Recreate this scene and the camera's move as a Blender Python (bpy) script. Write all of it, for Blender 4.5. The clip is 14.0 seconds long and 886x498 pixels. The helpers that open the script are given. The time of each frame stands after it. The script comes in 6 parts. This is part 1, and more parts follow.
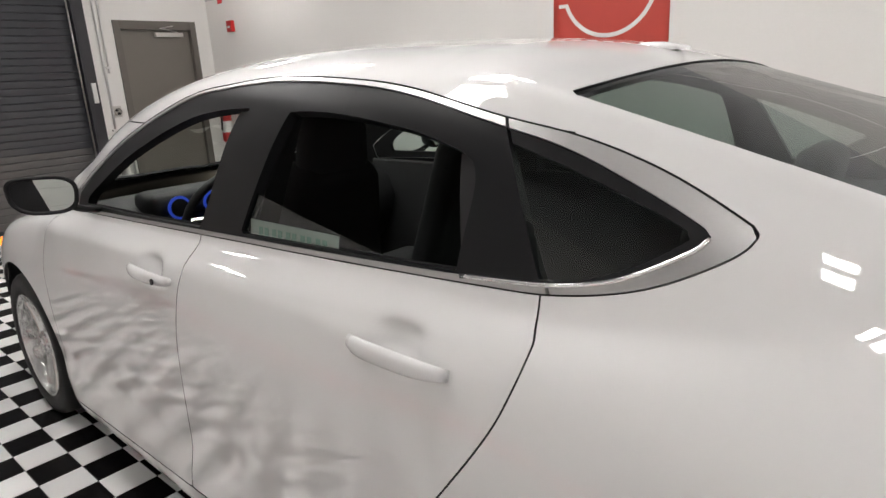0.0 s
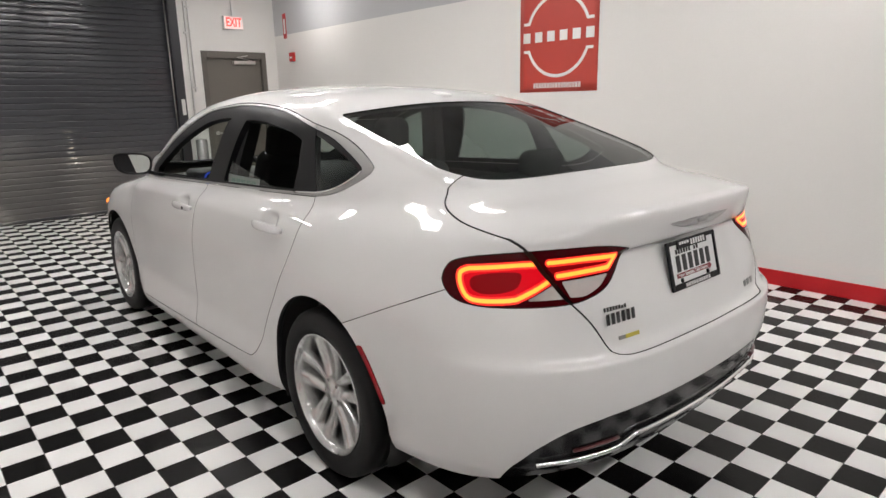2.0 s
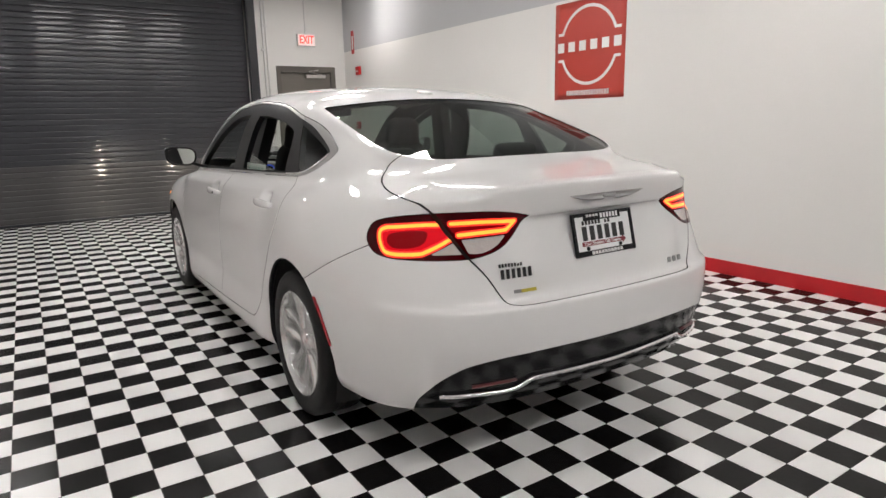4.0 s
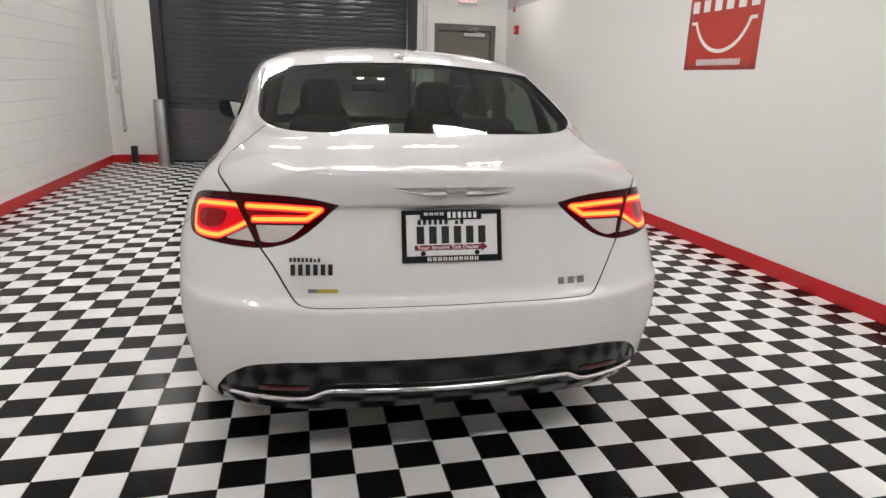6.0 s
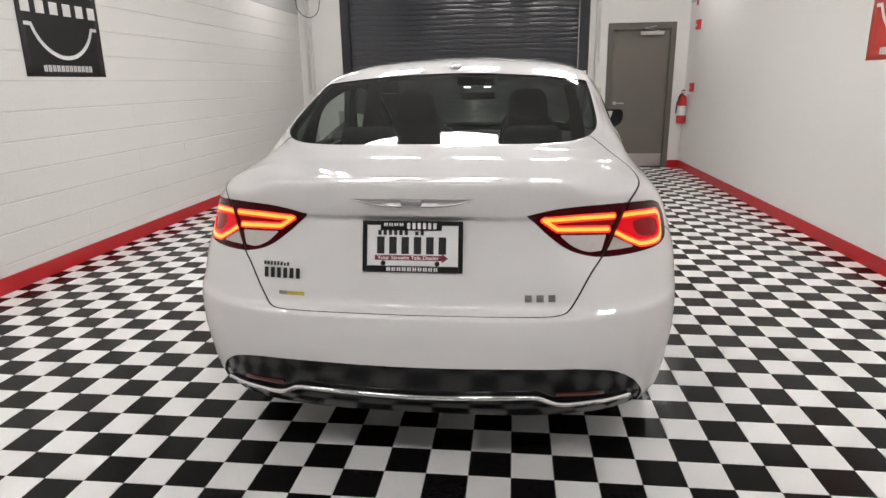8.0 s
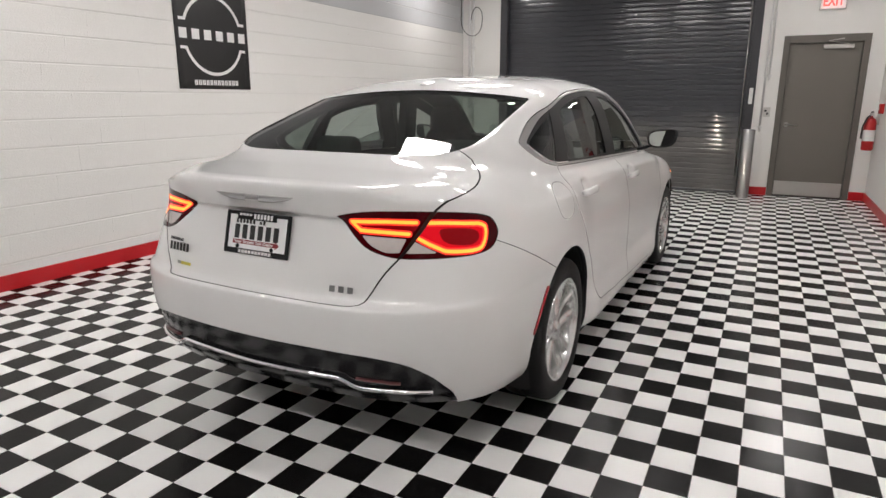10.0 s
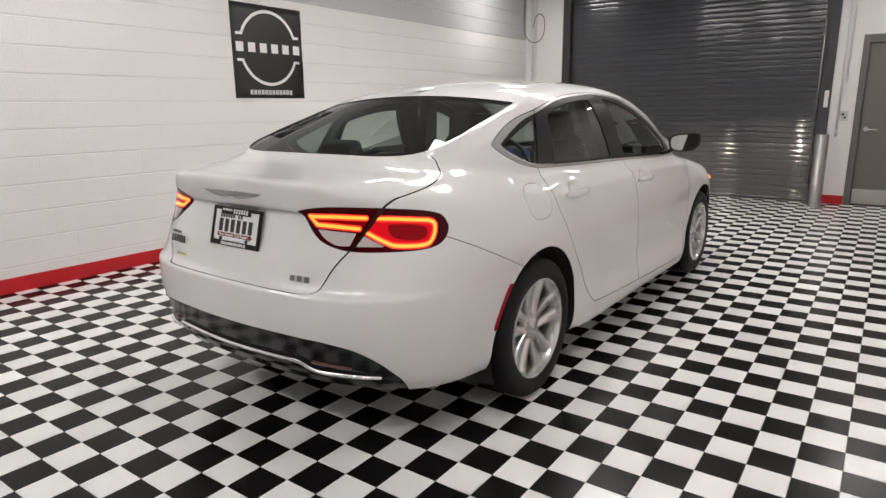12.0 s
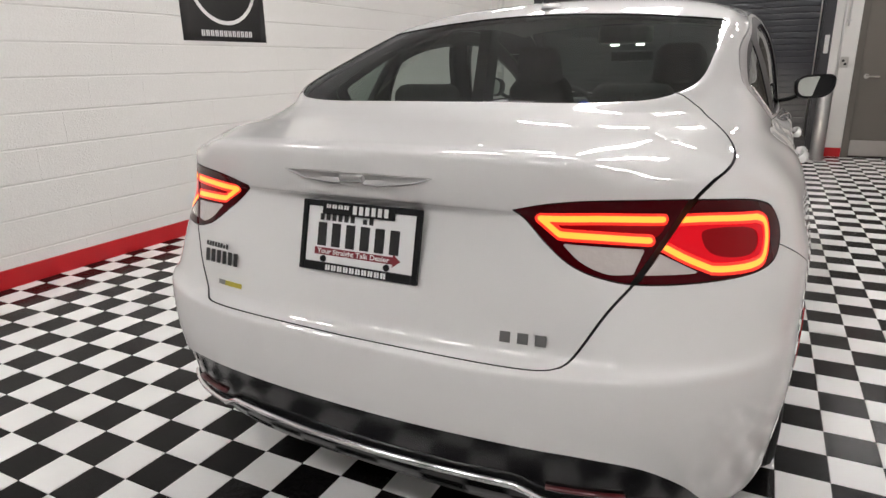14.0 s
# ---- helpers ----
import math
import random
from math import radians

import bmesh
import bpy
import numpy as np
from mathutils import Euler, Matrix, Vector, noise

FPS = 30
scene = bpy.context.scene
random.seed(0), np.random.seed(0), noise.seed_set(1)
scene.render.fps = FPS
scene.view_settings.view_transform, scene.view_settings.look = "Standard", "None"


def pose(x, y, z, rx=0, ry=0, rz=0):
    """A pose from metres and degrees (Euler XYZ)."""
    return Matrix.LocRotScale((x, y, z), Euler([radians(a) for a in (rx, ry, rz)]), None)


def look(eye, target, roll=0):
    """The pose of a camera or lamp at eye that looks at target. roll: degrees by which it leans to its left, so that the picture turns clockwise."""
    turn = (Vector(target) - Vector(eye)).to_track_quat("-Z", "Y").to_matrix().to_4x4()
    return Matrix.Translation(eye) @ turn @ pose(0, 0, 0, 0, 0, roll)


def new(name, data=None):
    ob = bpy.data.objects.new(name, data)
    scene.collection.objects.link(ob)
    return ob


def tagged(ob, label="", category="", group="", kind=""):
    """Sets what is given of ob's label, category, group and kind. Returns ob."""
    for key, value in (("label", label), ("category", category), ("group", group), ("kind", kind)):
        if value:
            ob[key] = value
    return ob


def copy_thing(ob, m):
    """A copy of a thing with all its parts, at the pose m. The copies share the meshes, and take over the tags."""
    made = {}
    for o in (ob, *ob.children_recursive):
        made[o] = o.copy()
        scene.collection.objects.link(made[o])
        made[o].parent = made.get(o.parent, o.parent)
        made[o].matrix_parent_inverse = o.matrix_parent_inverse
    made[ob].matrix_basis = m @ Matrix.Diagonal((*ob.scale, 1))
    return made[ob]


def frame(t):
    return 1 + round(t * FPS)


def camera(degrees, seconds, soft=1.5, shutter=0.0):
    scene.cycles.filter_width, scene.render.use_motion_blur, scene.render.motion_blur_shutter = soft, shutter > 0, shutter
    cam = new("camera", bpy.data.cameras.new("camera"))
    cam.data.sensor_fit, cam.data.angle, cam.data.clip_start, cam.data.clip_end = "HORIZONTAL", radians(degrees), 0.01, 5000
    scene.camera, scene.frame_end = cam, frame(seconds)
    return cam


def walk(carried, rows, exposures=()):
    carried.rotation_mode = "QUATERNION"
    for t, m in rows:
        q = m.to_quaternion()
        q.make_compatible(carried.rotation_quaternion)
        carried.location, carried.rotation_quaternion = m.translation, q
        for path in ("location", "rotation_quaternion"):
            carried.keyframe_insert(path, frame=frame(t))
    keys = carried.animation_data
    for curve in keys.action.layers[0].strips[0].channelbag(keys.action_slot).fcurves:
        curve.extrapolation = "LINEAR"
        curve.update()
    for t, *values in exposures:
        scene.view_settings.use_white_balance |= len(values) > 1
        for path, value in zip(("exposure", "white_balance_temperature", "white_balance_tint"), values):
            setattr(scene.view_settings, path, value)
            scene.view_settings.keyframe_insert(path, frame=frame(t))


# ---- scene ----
cam = camera(71.0, 14.0)
PATH = [
    (0, (-1.547, -0.205, 1.398), (-0.104, 1.07, 0.857), -3.0),
    (0.5, (-1.709, -0.594, 1.399), (-0.346, 0.768, 0.864), -1.9),
    (1, (-1.796, -1.005, 1.417), (-0.473, 0.402, 0.896), -2.1),
    (1.5, (-1.906, -1.388, 1.401), (-0.593, 0.039, 0.911), -1.9),
    (2, (-1.97, -1.802, 1.403), (-0.677, -0.348, 0.939), -1.2),
    (2.5, (-2.086, -2.117, 1.372), (-0.824, -0.631, 0.927), -1.6),
    (2.7, (-2.116, -2.193, 1.355), (-0.855, -0.702, 0.921), -1.8),
    (4.8, (-1.375, -2.502, 1.288), (-0.436, -0.795, 0.835), -0.5),
    (5, (-1.26, -2.522, 1.329), (-0.348, -0.816, 0.823), -0.1),
    (5.5, (-0.833, -2.582, 1.348), (-0.136, -0.781, 0.829), 1.1),
    (6, (-0.462, -2.656, 1.334), (-0.019, -0.779, 0.806), 1.6),
    (6.5, (-0.144, -2.685, 1.347), (0.024, -0.768, 0.801), 0.8),
    (7, (0.071, -2.697, 1.359), (0.088, -0.768, 0.829), -0.0),
    (7.2, (0.091, -2.7, 1.364), (0.078, -0.77, 0.838), 0.0),
    (9.3, (1.108, -2.598, 1.353), (0.41, -0.789, 0.862), -1.1),
    (9.5, (1.267, -2.539, 1.359), (0.507, -0.754, 0.872), -0.5),
    (10, (1.637, -2.546, 1.36), (0.747, -0.818, 0.888), -0.0),
    (10.5, (1.909, -2.513, 1.354), (0.917, -0.842, 0.883), 0.0),
    (11, (2.115, -2.427, 1.347), (1.032, -0.807, 0.899), -0.3),
    (11.5, (2.149, -2.412, 1.347), (1.02, -0.821, 0.908), -0.9),
    (12, (2.129, -2.398, 1.342), (0.996, -0.811, 0.895), -0.6),
    (12.5, (1.92, -2.385, 1.315), (0.815, -0.783, 0.856), -0.4),
    (13, (1.568, -2.307, 1.294), (0.518, -0.678, 0.797), -0.5),
    (13.5, (1.171, -2.128, 1.264), (0.191, -0.463, 0.747), -0.6),
    (14, (0.757, -1.95, 1.238), (-0.114, -0.243, 0.668), -1.1),
]
walk(cam, [(t, look(eye, target, roll)) for t, eye, target, roll in PATH])

# ---- world and exposure ----
world = bpy.data.worlds.new("world")
scene.world = world
world.use_nodes = True
world.node_tree.nodes["Background"].inputs[0].default_value = (0.5, 0.55, 0.6, 1)
world.node_tree.nodes["Background"].inputs[1].default_value = 0.02
scene.view_settings.exposure = 0.0

PANEL_LIGHT = 30.0
HEAD_LIGHT = 60.0
BEAM = 45.0

# ---- materials ----


def mat(name, color, rough=0.5, metal=0.0, coat_ior=1.5, grain=0.0, grain_scale=40.0, bump=0.0, bump_scale=120.0, stain=0.0, stain_scale=3.0,
        coat=0.0, coat_rough=0.02, emit=None, strength=0.0, per_object=0.0, spec=0.5, rough_var=0.0):
    """A Principled material with fine grain, wider stains, relief and a shift from piece to piece."""
    m = bpy.data.materials.new(name)
    m.use_nodes = True
    nt = m.node_tree
    b = nt.nodes["Principled BSDF"]
    b.inputs["Roughness"].default_value = rough
    b.inputs["Metallic"].default_value = metal
    b.inputs["Specular IOR Level"].default_value = spec
    b.inputs["Coat Weight"].default_value = coat
    b.inputs["Coat Roughness"].default_value = coat_rough
    b.inputs["Coat IOR"].default_value = coat_ior
    b.inputs["Base Color"].default_value = (*color, 1)
    if emit:
        b.inputs["Emission Color"].default_value = (*emit, 1)
        b.inputs["Emission Strength"].default_value = strength
    link = nt.links.new
    if grain or stain or bump or per_object or rough_var:
        tc = nt.nodes.new("ShaderNodeTexCoord")
        value = None

        def noise_node(scale, detail):
            n = nt.nodes.new("ShaderNodeTexNoise")
            n.inputs["Scale"].default_value = scale
            n.inputs["Detail"].default_value = detail
            link(tc.outputs["Object"], n.inputs["Vector"])
            return n.outputs["Fac"]

        def plus(a, k, offset):
            n = nt.nodes.new("ShaderNodeMath")
            n.operation = "MULTIPLY_ADD"
            link(a, n.inputs[0])
            n.inputs[1].default_value = k
            if isinstance(offset, float):
                n.inputs[2].default_value = offset
            else:
                link(offset, n.inputs[2])
            return n.outputs[0]

        value = 1.0 - 0.5 * (grain + stain + per_object)
        if grain:
            value = plus(noise_node(grain_scale, 5), grain, value)
        if stain:
            value = plus(noise_node(stain_scale, 3), stain, value)
        if per_object:
            oi = nt.nodes.new("ShaderNodeObjectInfo")
            value = plus(oi.outputs["Random"], per_object, value)
        if not isinstance(value, float):
            hsv = nt.nodes.new("ShaderNodeHueSaturation")
            hsv.inputs["Color"].default_value = (*color, 1)
            link(value, hsv.inputs["Value"])
            link(hsv.outputs[0], b.inputs["Base Color"])
        if rough_var:
            link(plus(noise_node(stain_scale * 1.7, 4), rough_var, rough - 0.5 * rough_var), b.inputs["Roughness"])
        if bump:
            bp = nt.nodes.new("ShaderNodeBump")
            bp.inputs["Strength"].default_value = 1.0
            bp.inputs["Distance"].default_value = bump
            link(noise_node(bump_scale, 4), bp.inputs["Height"])
            link(bp.outputs[0], b.inputs["Normal"])
    return m


def glass_mat(name, tint, rough=0.0):
    """Thin tinted glass: light goes straight through, tinted, and a mirror coat grows towards grazing angles."""
    m = bpy.data.materials.new(name)
    m.use_nodes = True
    nt = m.node_tree
    nt.nodes.clear()
    out = nt.nodes.new("ShaderNodeOutputMaterial")
    mix = nt.nodes.new("ShaderNodeMixShader")
    tr = nt.nodes.new("ShaderNodeBsdfTransparent")
    tr.inputs[0].default_value = (*tint, 1)
    gl = nt.nodes.new("ShaderNodeBsdfGlossy")
    gl.inputs["Roughness"].default_value = rough
    lw = nt.nodes.new("ShaderNodeLayerWeight")
    lw.inputs["Blend"].default_value = 0.5
    pw = nt.nodes.new("ShaderNodeMath")
    pw.operation = "POWER"
    pw.inputs[1].default_value = 4.5
    ad = nt.nodes.new("ShaderNodeMath")
    ad.operation = "MULTIPLY_ADD"
    ad.inputs[1].default_value = 0.80
    ad.inputs[2].default_value = 0.055
    nt.links.new(lw.outputs["Facing"], pw.inputs[0])
    nt.links.new(pw.outputs[0], ad.inputs[0])
    nt.links.new(ad.outputs[0], mix.inputs[0])
    nt.links.new(tr.outputs[0], mix.inputs[1])
    nt.links.new(gl.outputs[0], mix.inputs[2])
    nt.links.new(mix.outputs[0], out.inputs[0])
    return m


M_WALL = mat("wall_paint", (0.80, 0.785, 0.76), 0.55, grain=0.05, grain_scale=60, bump=0.002, bump_scale=90, stain=0.05, stain_scale=0.9, per_object=0.012)
M_WALL_PLAIN = mat("wall_paint_smooth", (0.79, 0.775, 0.75), 0.5, grain=0.03, grain_scale=80, bump=0.0012, bump_scale=60, stain=0.05, stain_scale=0.7)
M_MORTAR = mat("painted_mortar", (0.74, 0.725, 0.70), 0.6, grain=0.08, grain_scale=50, bump=0.002)
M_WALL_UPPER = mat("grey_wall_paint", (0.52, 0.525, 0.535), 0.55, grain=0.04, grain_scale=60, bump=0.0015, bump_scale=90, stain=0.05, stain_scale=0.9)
# Dark so that the unseen south wall throws little light on the car's rear.
M_SOUTH = mat("unseen_wall_dark", (0.18, 0.18, 0.185), 0.6, grain=0.05, stain=0.08)
M_CEIL = mat("ceiling_paint", (0.55, 0.55, 0.55), 0.8, grain=0.1, grain_scale=20, stain=0.1)
M_RED = mat("red_vinyl", (0.52, 0.012, 0.018), 0.3, grain=0.08, grain_scale=30, stain=0.15, stain_scale=4, bump=0.0008)
M_TILE_W = mat("white_tile", (0.84, 0.835, 0.825), 0.22, spec=0.3, grain=0.04, grain_scale=90, stain=0.07, stain_scale=7, per_object=0.05, bump=0.0004, bump_scale=60, rough_var=0.12)
M_TILE_B = mat("black_tile", (0.0085, 0.008, 0.008), 0.22, spec=0.11, grain=0.25, grain_scale=70, stain=0.3, stain_scale=9, per_object=0.25, bump=0.0004, bump_scale=60, rough_var=0.12)
M_GROUT = mat("tile_joint", (0.10, 0.095, 0.09), 0.8, grain=0.2)
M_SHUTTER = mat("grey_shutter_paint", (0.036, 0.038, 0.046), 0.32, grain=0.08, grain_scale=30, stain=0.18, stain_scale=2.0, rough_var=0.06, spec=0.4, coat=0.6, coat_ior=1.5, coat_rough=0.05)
# Reflected floor and headlamp light on the low slats is put into this colour.
M_SHUTTER_LOW = mat("low_shutter_sheen", (0.070, 0.068, 0.070), 0.38, metal=0.2, coat=1.0, coat_ior=1.5, coat_rough=0.07, grain=0.1, grain_scale=30, stain=0.3, stain_scale=2.5, rough_var=0.08)
M_GUIDE = mat("dark_guide_rail", (0.03, 0.03, 0.035), 0.4, grain=0.1)
M_DOOR = mat("taupe_door_paint", (0.155, 0.140, 0.120), 0.4, grain=0.05, grain_scale=80, stain=0.08, bump=0.0006)
M_DOORFRAME = mat("taupe_frame_paint", (0.13, 0.118, 0.102), 0.4, grain=0.05, stain=0.08)
M_STEEL = mat("brushed_steel", (0.62, 0.60, 0.57), 0.3, metal=1.0, grain=0.08, grain_scale=25, stain=0.1, rough_var=0.1)
M_BOLLARD = mat("grey_steel_post", (0.42, 0.42, 0.42), 0.28, metal=0.9, grain=0.1, stain=0.2, stain_scale=6)
M_CONDUIT = mat("white_conduit", (0.72, 0.71, 0.70), 0.4, grain=0.05)
M_CABLE = mat("black_cable", (0.02, 0.02, 0.02), 0.5, grain=0.1)
M_PLASTIC_W = mat("white_plastic", (0.75, 0.75, 0.73), 0.4, grain=0.04)
M_REDPLASTIC = mat("red_plastic", (0.5, 0.02, 0.02), 0.35, grain=0.08)
M_EXIT = mat("exit_letters", (0.9, 0.05, 0.05), 0.4, emit=(1.0, 0.08, 0.06), strength=1.6)
M_EXITFACE = mat("exit_face", (0.8, 0.75, 0.73), 0.4, emit=(1.0, 0.75, 0.7), strength=0.35)
M_PANEL = mat("lamp_diffuser", (0.9, 0.9, 0.9), 0.5, emit=(1.0, 0.962, 0.940), strength=PANEL_LIGHT)
M_PANEL_CELL = mat("lamp_cell_diffuser", (0.9, 0.9, 0.9), 0.5, emit=(1.0, 0.962, 0.940), strength=PANEL_LIGHT * 2.05)
M_LAMPBOX = mat("white_lamp_housing", (0.7, 0.7, 0.7), 0.5, grain=0.05)
M_SIGN_RED = mat("red_banner_vinyl", (0.50, 0.055, 0.038), 0.4, grain=0.06, grain_scale=20, stain=0.08, bump=0.0004)
M_SIGN_BLACK = mat("black_banner_vinyl", (0.015, 0.014, 0.014), 0.4, grain=0.2, grain_scale=20, bump=0.0004)
M_SIGN_WHITE = mat("white_print", (0.82, 0.81, 0.80), 0.45, grain=0.04)
M_BLACKPRINT = mat("black_print", (0.012, 0.012, 0.012), 0.4, grain=0.1)
M_REDPRINT = mat("dark_red_print", (0.22, 0.02, 0.03), 0.4, grain=0.1)

M_PAINT = mat("white_car_paint", (0.72, 0.715, 0.71), 0.5, coat=1.0, coat_ior=1.72, coat_rough=0.012, spec=0.3, grain=0.012, grain_scale=900, stain=0.02, stain_scale=1.5)
# Near-black that stands for the shade inside the panel gaps.
M_GAP = mat("panel_gap_shade", (0.012, 0.012, 0.013), 0.75, grain=0.2)
M_BLACKTRIM = mat("black_trim", (0.012, 0.012, 0.013), 0.38, grain=0.1, spec=0.16)
M_BLACKPLASTIC = mat("black_bumper_plastic", (0.008, 0.008, 0.009), 0.15, spec=0.35, grain=0.2, grain_scale=300, bump=0.00004, bump_scale=500)
M_BADGE = mat("grey_badge_metal", (0.28, 0.28, 0.28), 0.4, metal=0.8, grain=0.05)
M_CHROME = mat("chrome", (0.86, 0.86, 0.86), 0.07, metal=1.0, grain=0.02)
M_SATIN = mat("satin_chrome", (0.56, 0.55, 0.545), 0.22, metal=1.0, grain=0.04)
M_WING = mat("dull_chrome_badge", (0.40, 0.395, 0.39), 0.45, metal=0.9, grain=0.05)
M_SURROUND = mat("brushed_window_trim", (0.46, 0.455, 0.45), 0.36, metal=0.9, grain=0.05, grain_scale=200)
M_ALLOY = mat("silver_alloy", (0.62, 0.62, 0.61), 0.26, metal=0.85, grain=0.05, grain_scale=300, stain=0.1, stain_scale=8)
M_RUBBER = mat("tyre_rubber", (0.009, 0.009, 0.009), 0.6, spec=0.25, grain=0.25, grain_scale=60, stain=0.2, bump=0.0006, bump_scale=200)
M_DISC = mat("brake_disc_steel", (0.25, 0.24, 0.23), 0.45, metal=1.0, grain=0.2)
M_UNDER = mat("underbody", (0.012, 0.012, 0.012), 0.85, grain=0.2)
M_CABIN = mat("black_cabin_trim", (0.018, 0.018, 0.019), 0.6, grain=0.2, grain_scale=200, bump=0.0005, bump_scale=400)
M_SEAT = mat("black_seat_fabric", (0.016, 0.016, 0.017), 0.85, grain=0.3, grain_scale=400, bump=0.001, bump_scale=300)
M_HEADLINER = mat("grey_headliner", (0.20, 0.20, 0.19), 0.9, grain=0.1, grain_scale=300)
M_GLASS = glass_mat("clear_green_glass", (0.80, 0.85, 0.82))
M_GLASS_TINT = glass_mat("tinted_glass", (0.43, 0.51, 0.47))
M_GLASS_DARK = glass_mat("dark_tinted_glass", (0.52, 0.58, 0.55))
M_MIRROR = mat("mirror_glass", (0.48, 0.51, 0.49), 0.02, metal=1.0)
M_LENS = mat("red_lamp_lens", (0.16, 0.004, 0.006), 0.08, coat=1.0, grain=0.1)
M_LENSDARK = mat("dark_red_lamp_lens", (0.050, 0.001, 0.003), 0.05, spec=0.13, grain=0.15)
M_LENSMID = mat("glowing_red_lens", (0.12, 0.001, 0.003), 0.06, spec=0.13, emit=(1.0, 0.004, 0.016), strength=0.62, grain=0.15)
M_LENSDEEP = mat("deep_red_lens", (0.05, 0.001, 0.003), 0.05, spec=0.13, emit=(1.0, 0.006, 0.012), strength=0.17, grain=0.15)
M_TUBE = mat("red_edge_of_light_tube", (0.4, 0.02, 0.01), 0.3, emit=(1.0, 0.022, 0.012), strength=1.25)
M_CORE = mat("lit_core_of_light_tube", (0.6, 0.2, 0.05), 0.3, emit=(1.0, 0.30, 0.026), strength=1.8)
M_REFLECTOR_LOW = mat("low_red_reflector", (0.075, 0.006, 0.008), 0.3, coat=0.3, grain=0.15, grain_scale=200)
M_REVERSE = mat("clear_lamp_lens", (0.55, 0.50, 0.48), 0.12, coat=1.0, grain=0.15, grain_scale=40, bump=0.002, bump_scale=70)
M_REFLECTOR = mat("red_reflector", (0.30, 0.003, 0.008), 0.2, spec=0.2, coat=0.1, grain=0.15, grain_scale=200, bump=0.0001, bump_scale=400)
M_AMBER = mat("amber_marker", (0.8, 0.22, 0.03), 0.2, emit=(1.0, 0.25, 0.03), strength=2.0)
M_HEADLAMP = mat("lit_headlamp", (0.9, 0.9, 0.9), 0.1, emit=(1.0, 0.86, 0.66), strength=HEAD_LIGHT)
M_HEADGLASS = glass_mat("headlamp_glass", (0.9, 0.9, 0.9))
M_BLUE = mat("blue_dial_light", (0.02, 0.05, 0.3), 0.3, emit=(0.05, 0.12, 0.9), strength=0.30)
M_BLUEPALE = mat("pale_blue_screen", (0.1, 0.3, 0.5), 0.3, emit=(0.08, 0.26, 0.7), strength=0.25)
M_PLATE = mat("white_plate", (0.80, 0.80, 0.80), 0.35, grain=0.03)
M_PAPER = mat("paper_sticker", (0.75, 0.76, 0.74), 0.6, grain=0.05)
M_YELLOW = mat("yellow_badge", (0.45, 0.38, 0.05), 0.35, grain=0.05)
M_DOMELAMP = mat("dome_lamp", (0.9, 0.9, 0.9), 0.4, emit=(1.0, 0.97, 0.9), strength=7.0)
M_PLATELAMP = mat("plate_lamp", (0.9, 0.9, 0.9), 0.4, emit=(0.80, 0.92, 1.0), strength=60.0)

# ---- mesh helpers ----


def mesh_ob(name, verts, faces, material, parent=None, smooth=False, label=""):
    me = bpy.data.meshes.new(name)
    me.from_pydata([tuple(v) for v in verts], [], [tuple(f) for f in faces])
    for m in (material if isinstance(material, (list, tuple)) else [material]):
        me.materials.append(m)
    if smooth:
        me.polygons.foreach_set("use_smooth", [True] * len(me.polygons))
    me.update()
    ob = new(name, me)
    if parent:
        ob.parent = parent
    return tagged(ob, label)


def part(name, bm, material, parent=None, label="", smooth=False, angle=None):
    me = bpy.data.meshes.new(name)
    bmesh.ops.recalc_face_normals(bm, faces=bm.faces)
    if angle is not None:
        for e in bm.edges:
            e.smooth = len(e.link_faces) == 2 and e.calc_face_angle(0) < radians(angle)
        smooth = True
    for f in bm.faces:
        f.smooth = smooth
    bm.to_mesh(me)
    bm.free()
    for m in (material if isinstance(material, (list, tuple)) else [material]):
        me.materials.append(m)
    ob = new(name, me)
    if parent:
        ob.parent = parent
    return tagged(ob, label)


def box_bm(x0, x1, y0, y1, z0, z1, bevel=0.0, segs=2, bm=None):
    b = bmesh.new()
    bmesh.ops.create_cube(b, size=1)
    for v in b.verts:
        v.co = Vector((x0 + (v.co.x + 0.5) * (x1 - x0), y0 + (v.co.y + 0.5) * (y1 - y0), z0 + (v.co.z + 0.5) * (z1 - z0)))
    if bevel:
        bmesh.ops.bevel(b, geom=b.edges[:], offset=bevel, segments=segs, affect="EDGES", profile=0.5)
    if bm is None:
        return b
    return join_bm(bm, b)


def join_bm(bm, other):
    me = bpy.data.meshes.new("tmp")
    other.to_mesh(me)
    other.free()
    bm.from_mesh(me)
    bpy.data.meshes.remove(me)
    return bm


def lathe_bm(profile, segs=48, axis="z", closed=False):
    """Turns (radius, height) pairs round an axis."""
    bm = bmesh.new()
    rings = []
    for r, h in profile:
        ring = []
        for i in range(segs):
            a = 2 * math.pi * i / segs
            c, s = r * math.cos(a), r * math.sin(a)
            ring.append(bm.verts.new({"z": (c, s, h), "x": (h, c, s), "y": (c, h, s)}[axis]))
        rings.append(ring)
    n = len(rings)
    for k in range(n if closed else n - 1):
        a, b = rings[k], rings[(k + 1) % n]
        for i in range(segs):
            bm.faces.new((a[i], a[(i + 1) % segs], b[(i + 1) % segs], b[i]))
    if not closed:
        for ring in (rings[0], rings[-1]):
            bm.faces.new(ring)
    return bm


